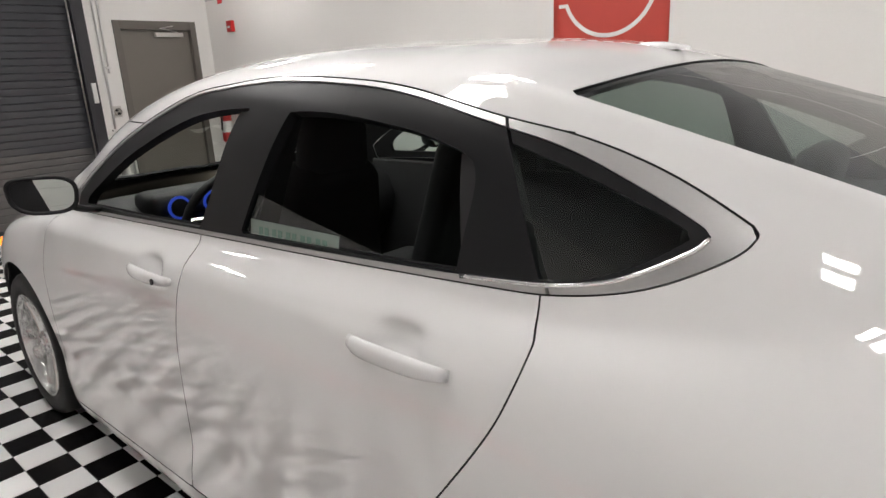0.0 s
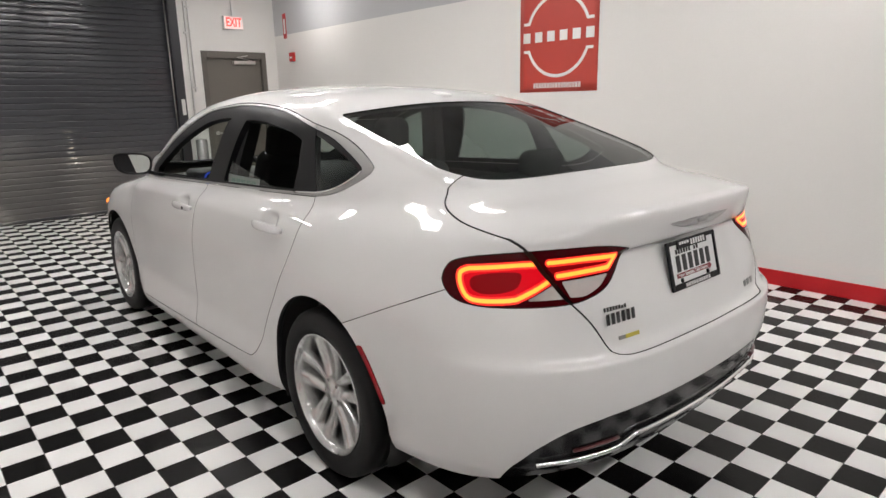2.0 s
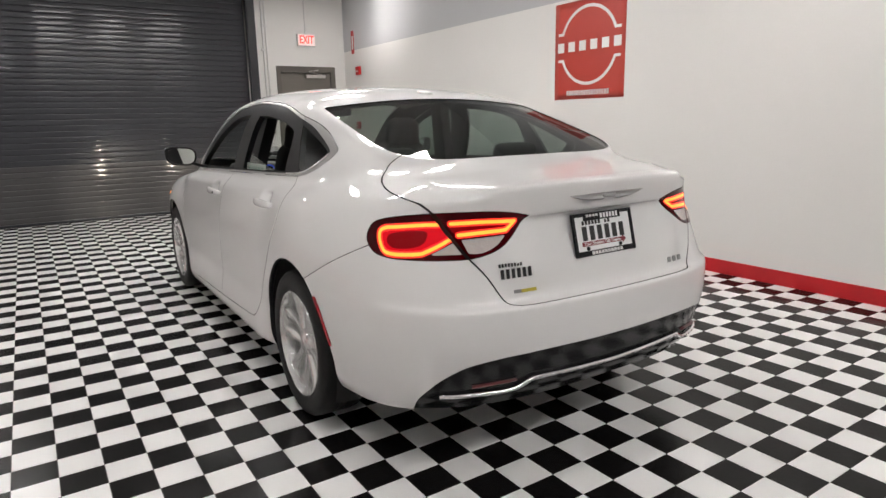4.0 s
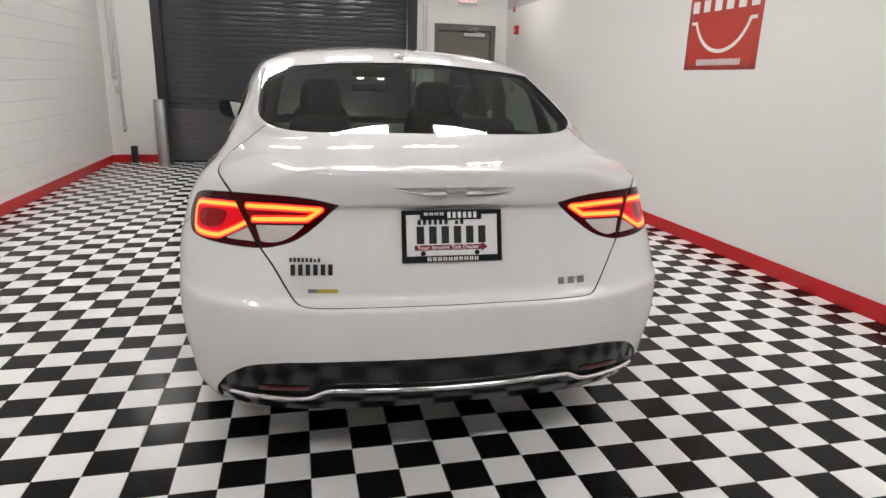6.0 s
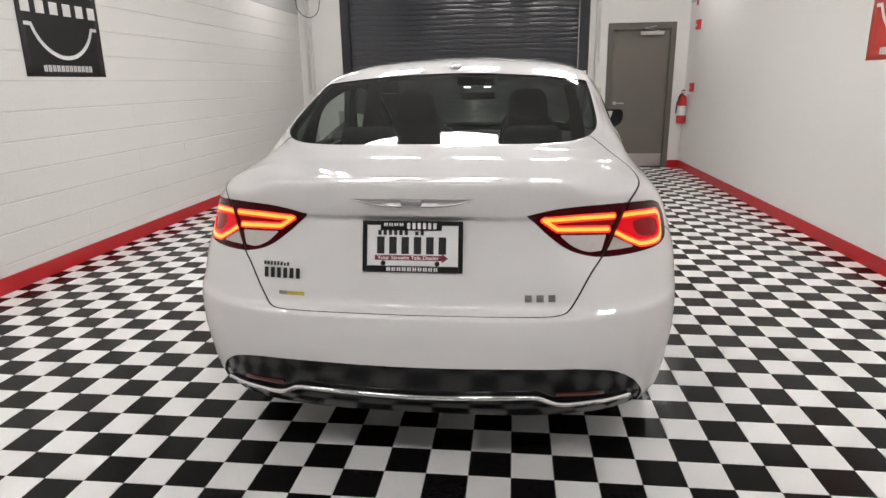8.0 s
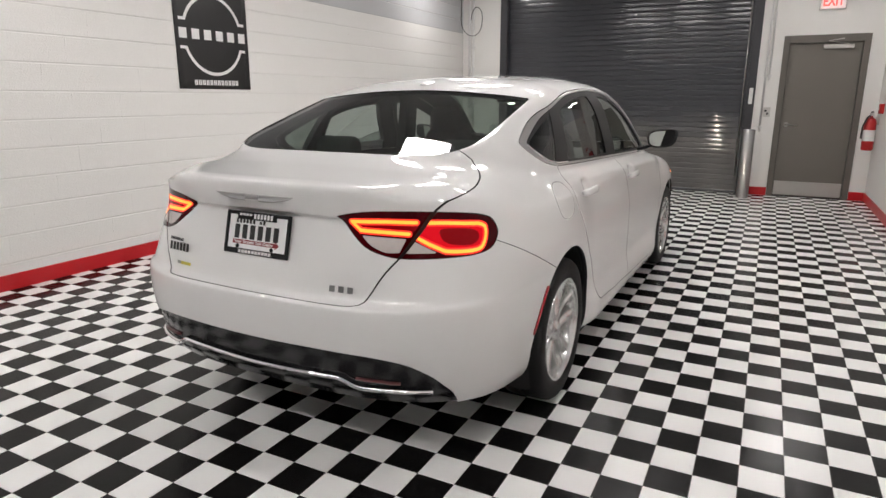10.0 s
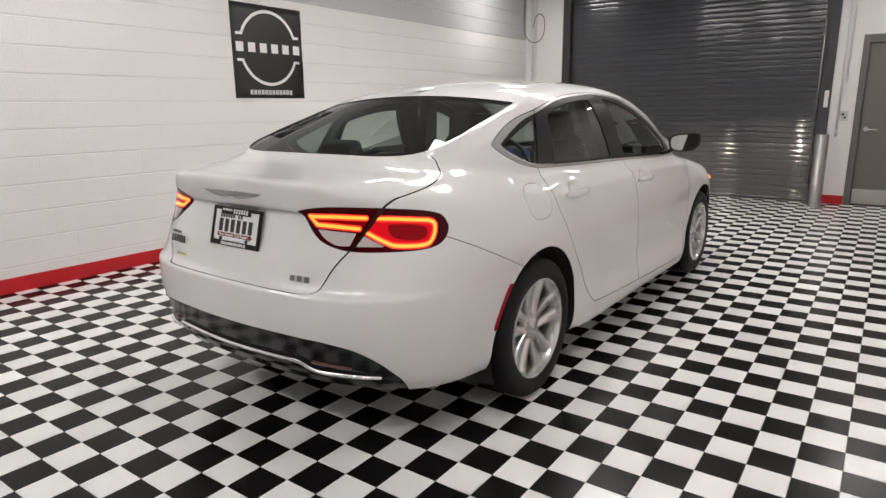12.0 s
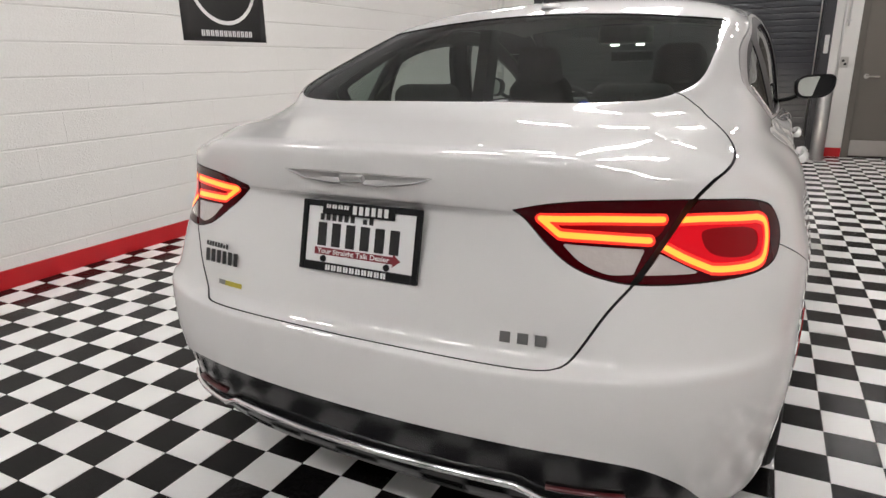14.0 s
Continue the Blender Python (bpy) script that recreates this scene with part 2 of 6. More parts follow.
def tube_bm(points, radius, sides=8, closed=False, flat=1.0):
    """A tube along points."""
    bm = bmesh.new()
    pts = [Vector(p) for p in points]
    n = len(pts)
    rings = []
    up = Vector((0.013, 0.021, 1.0))
    for i, p in enumerate(pts):
        a = pts[i - 1] if (i or closed) else p
        b = pts[(i + 1) % n] if (i < n - 1 or closed) else p
        d = (b - a).normalized()
        if abs(d.dot(up)) > 0.98 * up.length:
            up = Vector((1, 0.02, 0.01))
        u = d.cross(up).normalized()
        w = u.cross(d)
        rings.append([bm.verts.new(p + radius * (math.cos(t) * u + flat * math.sin(t) * w)) for t in [2 * math.pi * k / sides for k in range(sides)]])
    for i in range(n if closed else n - 1):
        a, b = rings[i], rings[(i + 1) % n]
        for k in range(sides):
            bm.faces.new((a[k], a[(k + 1) % sides], b[(k + 1) % sides], b[k]))
    if not closed:
        bm.faces.new(rings[0])
        bm.faces.new(rings[-1])
    return bm


def text_ob(name, text, size, m, material, parent=None, depth=0.001, bold=0.0, spacing=1.0, width=None):
    """Lettering in the built-in font as a mesh, centred, scaled to a width where one is given."""
    cu = bpy.data.curves.new(name, "FONT")
    cu.body, cu.size, cu.extrude, cu.offset = text, size, depth, bold
    cu.align_x, cu.align_y, cu.space_character = "CENTER", "CENTER", spacing
    tmp = new(name + "_tmp", cu)
    bpy.context.view_layer.update()
    me = bpy.data.meshes.new_from_object(tmp.evaluated_get(bpy.context.evaluated_depsgraph_get()))
    bpy.data.objects.remove(tmp)
    bpy.data.curves.remove(cu)
    if width:
        xs = [v.co.x for v in me.vertices]
        k = width / (max(xs) - min(xs))
        for v in me.vertices:
            v.co.x *= k
    me.materials.clear()
    me.materials.append(material)
    me.name = name
    ob = new(name, me)
    if parent:
        ob.parent = parent
    ob.matrix_basis = m
    return ob


def bars(name, count, width, height, m, material, parent):
    """Writing that stays unread: a row of plain upright bars, each a piece of its own."""
    n = 2 * count
    step = width / n
    me = bpy.data.meshes.new("bar")
    b = box_bm(-0.28 * step, 0.28 * step, -height / 2, height / 2, -0.0008, 0.0008)
    b.to_mesh(me)
    b.free()
    me.materials.append(material)
    holder = parent
    if name:
        holder = tagged(new(name))
        holder.parent = parent
        holder.matrix_basis = m
    for i in range(n):
        ob = new("bar", me)
        ob.parent = holder
        x = -width / 2 + (i + 0.5) * step + (-0.08 * step if i % 2 else 0.08 * step)
        ob.matrix_basis = (Matrix() if name else m) @ pose(x, 0, 0)
    return holder


def blocks(name, shape, width, height, m, material, parent, fill=0.60):
    """A name as a row of plain upright bars; shape holds each one's bottom and top as shares of the height."""
    holder = parent
    if name:
        holder = tagged(new(name))
        holder.parent = parent
        holder.matrix_basis = m
    step = width / len(shape)
    for i, (lo, hi) in enumerate(shape):
        if hi <= lo:
            continue
        b = box_bm(-fill * step / 2, fill * step / 2, 0, (hi - lo) * height, -0.0008, 0.0008)
        part("bar", b, material, holder).matrix_basis = (Matrix() if name else m) @ pose(-width / 2 + (i + 0.5) * step, lo * height - height / 2, 0)


FLAT_WORD = [(0, 1)] * 6
TALL_WORD = [(0.12, 0.90)] * 6


def spline(keys):
    """A smooth curve without overshoot through (t, value) keys, flat beyond the ends."""
    t, v = (np.array(a, float) for a in zip(*keys))
    h, d = np.diff(t), np.diff(v) / np.diff(t)
    m = np.zeros_like(v)
    for i in range(1, len(t) - 1):
        if d[i - 1] * d[i] > 0:
            w1, w2 = 2 * h[i] + h[i - 1], h[i] + 2 * h[i - 1]
            m[i] = (w1 + w2) / (w1 / d[i - 1] + w2 / d[i])
    m[0], m[-1] = d[0], d[-1]

    def f(x):
        x = np.clip(np.asarray(x, float), t[0], t[-1])
        i = np.clip(np.searchsorted(t, x, side="right") - 1, 0, len(h) - 1)
        s = (x - t[i]) / h[i]
        return (v[i] * (1 + 2 * s) * (1 - s) ** 2 + h[i] * m[i] * s * (1 - s) ** 2 + v[i + 1] * s * s * (3 - 2 * s) + h[i] * m[i + 1] * s * s * (s - 1))

    return f


def smooth_loop(points, per=8, closed=True):
    """Catmull-Rom points through corner points in the plane; a doubled point stays a sharp corner."""
    p = [np.array(q, float) for q in points]
    n = len(p)
    out = []
    for i in range(n if closed else n - 1):
        a, b = p[i], p[(i + 1) % n]
        if np.allclose(a, b):
            continue
        z = p[i - 1] if (closed or i) else a
        c = p[(i + 2) % n] if (closed or i < n - 2) else b
        for k in range(per):
            s = k / per
            out.append(0.5 * (2 * a + (b - z) * s + (2 * z - 5 * a + 4 * b - c) * s * s + (3 * a - 3 * b + c - z) * s ** 3))
    if not closed:
        out.append(p[-1])
    return np.array(out)


def sdf(loop, u, v):
    """Signed distance from (u, v) to a closed loop, negative inside."""
    a, b = loop, np.roll(loop, -1, axis=0)
    best = np.full(len(u), 1e9)
    inside = np.zeros(len(u), bool)
    for (ax, ay), (bx, by) in zip(a, b):
        dx, dy = bx - ax, by - ay
        k = np.clip(((u - ax) * dx + (v - ay) * dy) / (dx * dx + dy * dy + 1e-12), 0, 1)
        best = np.minimum(best, (u - ax - k * dx) ** 2 + (v - ay - k * dy) ** 2)
        cross = (ay > v) != (by > v)
        inside ^= cross & (u < dx * (v - ay) / (dy if dy else 1e-12) + ax)
    return np.where(inside, -1, 1) * np.sqrt(best)


# ---- the room ----
X0, X1, Y0, Y1, ROOM_H = -3.15, 2.89, -6.8, 7.5, 3.9
TILE = 0.1524
SHUT_X0, SHUT_X1, SHUT_TOP = -2.405, 1.36, 3.3
DOOR_X0, DOOR_X1, DOOR_TOP = 1.70, 2.70, 2.18


def slab(name, x0, x1, y0, y1, z0, z1, material, label=""):
    return tagged(part(name, box_bm(x0, x1, y0, y1, z0, z1), material), label, kind="structure")


floor = slab("floor", X0, X1, Y0, Y1, -0.12, -0.003, M_GROUT, "checkerboard of black and white vinyl tiles")
ceiling = slab("ceiling", X0 - 0.2, X1 + 0.2, Y0 - 0.2, Y1 + 0.2, ROOM_H, ROOM_H + 0.15, M_CEIL, "plain dark painted ceiling")
wall_west = slab("wall_west", X0 - 0.2, X0 - 0.006, Y0 - 0.2, Y1 + 0.2, -0.1, ROOM_H, M_MORTAR, "white painted concrete block wall")
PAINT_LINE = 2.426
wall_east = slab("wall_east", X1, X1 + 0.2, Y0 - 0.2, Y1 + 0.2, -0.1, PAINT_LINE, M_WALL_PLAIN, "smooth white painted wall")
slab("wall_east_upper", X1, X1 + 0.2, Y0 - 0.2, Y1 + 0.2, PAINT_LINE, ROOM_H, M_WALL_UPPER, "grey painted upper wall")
wall_south = slab("wall_south", X0, X1, Y0 - 0.2, Y0, -0.1, ROOM_H, M_SOUTH, "unseen closing wall, kept dark to dim the car's rear")
# the far wall, in pieces round the shutter and the door
bm = box_bm(X0, SHUT_X0, Y1, Y1 + 0.2, -0.1, ROOM_H)
box_bm(SHUT_X0, SHUT_X1, Y1, Y1 + 0.2, SHUT_TOP, ROOM_H, bm=bm)
box_bm(SHUT_X1, DOOR_X0, Y1, Y1 + 0.2, -0.1, ROOM_H, bm=bm)
box_bm(DOOR_X0, DOOR_X1, Y1, Y1 + 0.2, DOOR_TOP, ROOM_H, bm=bm)
box_bm(DOOR_X1, X1, Y1, Y1 + 0.2, -0.1, ROOM_H, bm=bm)
wall_north = tagged(part("wall_north", bm, M_WALL_PLAIN), "white painted wall round a shutter and a door", kind="structure")
slab("wall_behind_openings", X0, X1, Y1 + 0.5, Y1 + 0.6, -0.1, ROOM_H, M_UNDER, "plain dark closing wall")

# red skirting
BASE_H = 0.115


def skirting(name, x0, x1, y0, y1):
    return tagged(part(name, box_bm(x0, x1, y0, y1, 0.0, BASE_H, 0.003), M_RED), "glossy red vinyl skirting", kind="structure")


skirting("baseboard_west", X0 - 0.006, X0 + 0.010, Y0, Y1)
skirting("baseboard_east", X1 - 0.010, X1, Y0, Y1)
skirting("baseboard_north", X0 + 0.012, SHUT_X0 - 0.06, Y1 - 0.012, Y1)
skirting("baseboard_north_pier", SHUT_X1 + 0.07, DOOR_X0 - 0.003, Y1 - 0.012, Y1)
skirting("baseboard_north_corner", DOOR_X1 + 0.003, X1 - 0.012, Y1 - 0.012, Y1)

# shutter of curved slats
shutter = tagged(new("roller_shutter"), "dark grey metal roller shutter, closed", "shutter", kind="structure")
SLAT = 0.076
n_slats = int(SHUT_TOP / SLAT)
prof = [(Y1 + 0.075 - d_, SLAT * f_) for f_, d_ in ((0.02, 0.0), (0.05, 0.003), (0.09, 0.0046), (0.15, 0.005), (0.85, 0.005), (0.91, 0.0046), (0.95, 0.003), (0.98, 0.0))]
verts, faces = [], []
for x in (SHUT_X0, SHUT_X1):
    verts += [(x, y, z) for y, z in prof] + [(x, y + 0.004, z) for y, z in (prof[-1], prof[0])]
m_ = len(prof) + 2
faces = [(k, (k + 1) % m_, m_ + (k + 1) % m_, m_ + k) for k in range(m_)]
slat = mesh_ob("slat", verts, [tuple(reversed(f)) for f in faces], M_SHUTTER, shutter, smooth=True)
# The lowest ten slats take the paler colour that carries reflected light.
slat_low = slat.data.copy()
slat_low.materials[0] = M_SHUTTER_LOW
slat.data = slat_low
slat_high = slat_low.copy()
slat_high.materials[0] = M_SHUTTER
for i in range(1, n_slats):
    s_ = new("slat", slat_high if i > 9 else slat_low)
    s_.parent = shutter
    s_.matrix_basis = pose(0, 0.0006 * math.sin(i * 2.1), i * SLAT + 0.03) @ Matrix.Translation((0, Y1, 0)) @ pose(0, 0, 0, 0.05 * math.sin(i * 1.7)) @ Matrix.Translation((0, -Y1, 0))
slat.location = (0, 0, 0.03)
part("shutter_backing", box_bm(SHUT_X0, SHUT_X1, Y1 + 0.082, Y1 + 0.10, 0, SHUT_TOP), M_GUIDE, shutter)
part("bottom_rail", box_bm(SHUT_X0 + 0.02, SHUT_X1 - 0.02, Y1 + 0.03, Y1 + 0.08, 0.003, 0.034, 0.004), M_SHUTTER, shutter)
for sx, x in ((1, SHUT_X0), (-1, SHUT_X1)):
    b = box_bm(x - 0.055, x + 0.055, Y1 - 0.03, Y1 + 0.05, 0, SHUT_TOP, 0.004)
    part("guide_rail", b, M_GUIDE, shutter)
    part("rail_lip", box_bm(x + sx * 0.058, x + sx * 0.072, Y1 - 0.035, Y1 + 0.04, 0, SHUT_TOP, 0.002), M_GUIDE, shutter)
part("chain", tube_bm([(SHUT_X1 - 0.10, Y1 + 0.0, 0.25), (SHUT_X1 - 0.10, Y1 + 0.0, SHUT_TOP)], 0.009, 6), M_STEEL, shutter, "hanging steel chain", smooth=True)
part("latch_plate", box_bm(SHUT_X1 - 0.02, SHUT_X1 + 0.03, Y1 - 0.045, Y1 - 0.03, 1.28, 1.50, 0.004), M_PLASTIC_W, shutter, "pale grey switch plate")

# exit door
door = tagged(new("door_1"), "closed taupe steel exit door with kick plate", "door", kind="structure")
fw = 0.075
b = box_bm(DOOR_X0, DOOR_X0 + fw, Y1 - 0.02, Y1 + 0.12, 0, DOOR_TOP, 0.003)
box_bm(DOOR_X1 - fw, DOOR_X1, Y1 - 0.02, Y1 + 0.12, 0, DOOR_TOP, 0.003, bm=b)
box_bm(DOOR_X0 + fw, DOOR_X1 - fw, Y1 - 0.02, Y1 + 0.12, DOOR_TOP - 0.10, DOOR_TOP, 0.003, bm=b)
part("door_frame", b, M_DOORFRAME, door)
LX0, LX1, LZ1 = DOOR_X0 + fw + 0.004, DOOR_X1 - fw - 0.004, DOOR_TOP - 0.104
part("leaf", box_bm(LX0, LX1, Y1 + 0.03, Y1 + 0.075, 0.008, LZ1, 0.003), M_DOOR, door)
part("kick_plate", box_bm(LX0 + 0.01, LX1 - 0.01, Y1 + 0.026, Y1 + 0.0295, 0.02, 0.215, 0.0008), M_STEEL, door, "brushed steel kick plate")
b = box_bm(LX0 + 0.40, LX1 - 0.10, Y1 - 0.03, Y1 + 0.028, LZ1 - 0.075, LZ1 - 0.025, 0.004)
part("door_closer", b, M_STEEL, door, "grey metal door closer")
part("closer_arm", tube_bm([(LX1 - 0.16, Y1 - 0.01, LZ1 - 0.02), (LX1 - 0.40, Y1 - 0.06, LZ1 + 0.02), (LX1 - 0.22, Y1 - 0.022, LZ1 + 0.05)], 0.008, 6), M_STEEL, door)
h_ = part("door_handle", tube_bm([(LX0 + 0.07, Y1 + 0.03, 1.0), (LX0 + 0.07, Y1 - 0.03, 1.0), (LX0 + 0.09, Y1 - 0.04, 1.0), (LX0 + 0.20, Y1 - 0.04, 0.995)], 0.010, 8), M_STEEL, door, smooth=True)
part("rose", lathe_bm([(0.0, 0), (0.03, 0), (0.03, 0.012), (0.0, 0.014)], 20, "y"), M_STEEL, door).location = (LX0 + 0.07, Y1 + 0.016, 1.0)

# conduits in the far corners
for x, z0, z1, r in ((X0 + 0.20, 0.45, ROOM_H, 0.018), (X0 + 0.13, 1.2, ROOM_H, 0.024), (SHUT_X1 + 0.16, 0.9, ROOM_H, 0.014), (SHUT_X1 + 0.21, 1.6, ROOM_H, 0.010)):
    c_ = tagged(new("conduit"), "white painted conduit pipe up the wall", "conduit", "wall conduits")
    c_.location = (x, Y1 - r - 0.004, 0)
    part("pipe", tube_bm([(0, 0, z0), (0, 0, z1)], r, 10), M_CONDUIT, c_, smooth=True)
    for z in (z0 + 0.05, (z0 + z1) / 2):
        part("strap", box_bm(-r - 0.02, r + 0.02, -r - 0.002, r + 0.004, z, z + 0.025, 0.002), M_CONDUIT, c_)

# ---- the car's outer skin: rings from the sill up to the roof, from the rear middle round the side to the nose ----
AXLE_R, AXLE_F, AXLE_Z = 0.105, 2.847, 0.330
N_REAR, N_SIDE, N_FRONT = 64, 190, 34
WIDE = spline([(-0.95, -0.045), (-0.5, -0.012), (0.09, 0.018), (0.6, 0.0), (1.5, 0.0), (2.4, 0.004), (2.83, 0.016), (3.4, -0.03), (3.95, -0.12)])
TAPER = spline([(-0.6, -0.115), (-0.28, -0.078), (0.0, -0.024), (0.4, -0.006), (0.9, 0.004), (1.6, 0.006), (2.4, -0.004), (2.9, -0.04)])
BELT = spline([(-0.4, 1.09), (-0.1, 1.072), (0.2, 1.045), (0.37, 1.043), (0.9, 1.030), (1.33, 1.014), (2.4, 0.975), (2.8, 0.965)])
ROOFRAIL = spline([(-0.1, 1.19), (0.09, 1.215), (0.25, 1.262), (0.4, 1.308), (0.55, 1.346), (0.8, 1.392), (1.2, 1.422), (1.4, 1.420), (1.7, 1.385), (1.95, 1.312), (2.2, 1.220), (2.4, 1.105)])
# each ring: width, use of WIDE and TAPER, rear (y, corner depth, power, z in the middle), z along the side, front (y, depth, z), recess in the lid
RINGS = [
    (0.845, 1.0, 0, (-0.880, 0.60, 3.0, 0.306), [(-0.75, 0.275), (-0.3, 0.262), (0.5, 0.205), (2.4, 0.195), (3.3, 0.21)], (3.84, 0.8, 0.20), 0),
    (0.862, 1.0, 0, (-0.908, 0.60, 3.0, 0.350), [(-0.75, 0.325), (-0.3, 0.30), (0.5, 0.235), (2.4, 0.225), (3.3, 0.25)], (3.88, 0.8, 0.25), 0),
    (0.874, 1.0, 0, (-0.930, 0.60, 3.0, 0.430), [(-0.75, 0.40), (-0.3, 0.385), (0.5, 0.36), (2.4, 0.35), (3.3, 0.36)], (3.91, 0.8, 0.36), 0),
    (0.891, 1.0, 0, (-0.950, 0.61, 3.0, 0.540), [(-0.75, 0.53), (0.5, 0.50), (2.4, 0.49), (3.3, 0.49)], (3.93, 0.8, 0.47), 0),
    (0.893, 1.0, 0, (-0.955, 0.62, 3.0, 0.650), [(-0.75, 0.64), (0.5, 0.62), (2.4, 0.61), (3.3, 0.60)], (3.93, 0.8, 0.57), 0),
    (0.891, 1.0, 0, (-0.951, 0.62, 3.0, 0.669), [(-0.75, 0.665), (0.5, 0.66), (2.4, 0.65), (3.3, 0.63)], (3.92, 0.8, 0.60), 0),
    (0.892, 1.0, 0, (-0.928, 0.63, 3.0, 0.682), [(-0.75, 0.69), (0.5, 0.70), (2.4, 0.69), (3.3, 0.65)], (3.91, 0.8, 0.62), 0.020),
    (0.888, 1.0, 0, (-0.892, 0.66, 3.0, 0.785), [(-0.75, 0.78), (0.5, 0.785), (2.4, 0.775), (3.3, 0.70)], (3.90, 0.8, 0.66), 0.017),
    (0.870, 0.8, 0, (-0.850, 0.69, 3.0, 0.949), [(-0.75, 0.87), (-0.3, 0.86), (0.5, 0.835), (2.4, 0.825), (3.3, 0.75)], (3.88, 0.8, 0.69), 0.028),
    (0.860, 0.7, 0, (-0.847, 0.70, 3.0, 0.966), [(-0.75, 0.95), (-0.45, 0.925), (0.0, 0.885), (0.5, 0.865), (2.4, 0.855), (3.3, 0.78)], (3.86, 0.8, 0.72), 0),
    (0.845, 0.5, 0.1, (-0.877, 0.80, 2.9, 1.066), [(-0.75, 1.01), (-0.45, 0.975), (0.0, 0.93), (0.5, 0.91), (2.4, 0.90), (3.3, 0.82)], (3.80, 0.8, 0.77), 0),
    (0.832, 0.4, 0.2, (-0.850, 0.80, 2.8, 1.078), [(-0.75, 1.04), (-0.45, 1.005), (0.0, 0.958), (0.5, 0.94), (2.4, 0.925), (3.2, 0.85)], (3.72, 0.8, 0.81), 0),
    (0.815, 0.25, 0.45, (-0.785, 0.73, 2.8, 1.084), [(-0.6, 1.062), (-0.3, 1.024), (0.0, 0.985), (0.5, 0.975), (2.4, 0.945), (3.1, 0.88)], (3.55, 0.9, 0.86), 0),
    (0.797, 0.1, 0.8, (-0.600, 0.55, 2.8, 1.105), [(-0.4, 1.083), (-0.1, 1.046), (0.2, 1.012), (0.5, 1.005), (2.4, 0.958), (2.9, 0.925)], (3.25, 0.8, 0.93), 0),
    (0.783, 0, 1.0, (-0.455, 0.42, 3.2, 1.138), None, (2.86, 0.55, 1.0), 0),
    (0.762, 0, 1.0, (-0.305, 0.40, 3.4, 1.195), 0.35, (2.68, 0.42, 1.12), 0),
    (0.728, 0, 0.9, (-0.070, 0.36, 3.8, 1.279), 0.68, (2.46, 0.32, 1.235), 0),
    (0.680, 0, 0.6, (0.240, 0.26, 4.2, 1.384), 0.97, (2.10, 0.28, 1.385), 0),
    (0.632, 0, 0.50, (0.325, 0.24, 4.0, 1.414), 1.12, (1.90, 0.28, 1.425), 0),
    (0.48, 0, 0.25, (0.44, 0.20, 3.4, 1.445), 1.32, (1.62, 0.32, 1.468), 0),
    (0.20, 0, 0.10, (0.56, 0.10, 2.6, 1.460), 1.46, (1.48, 0.15, 1.482), 0),
]


def smoothstep(a, b, x):
    s = np.clip((x - a) / (b - a), 0, 1)
    return s * s * (3 - 2 * s)


def even(p, n):
    """n points evenly along a polyline."""
    d = np.r_[0, np.cumsum(np.linalg.norm(np.diff(p, axis=0), axis=1))]
    s = np.linspace(0, d[-1], n)
    return np.stack([np.interp(s, d, p[:, k]) for k in range(p.shape[1])], 1)


BEND = 6.0


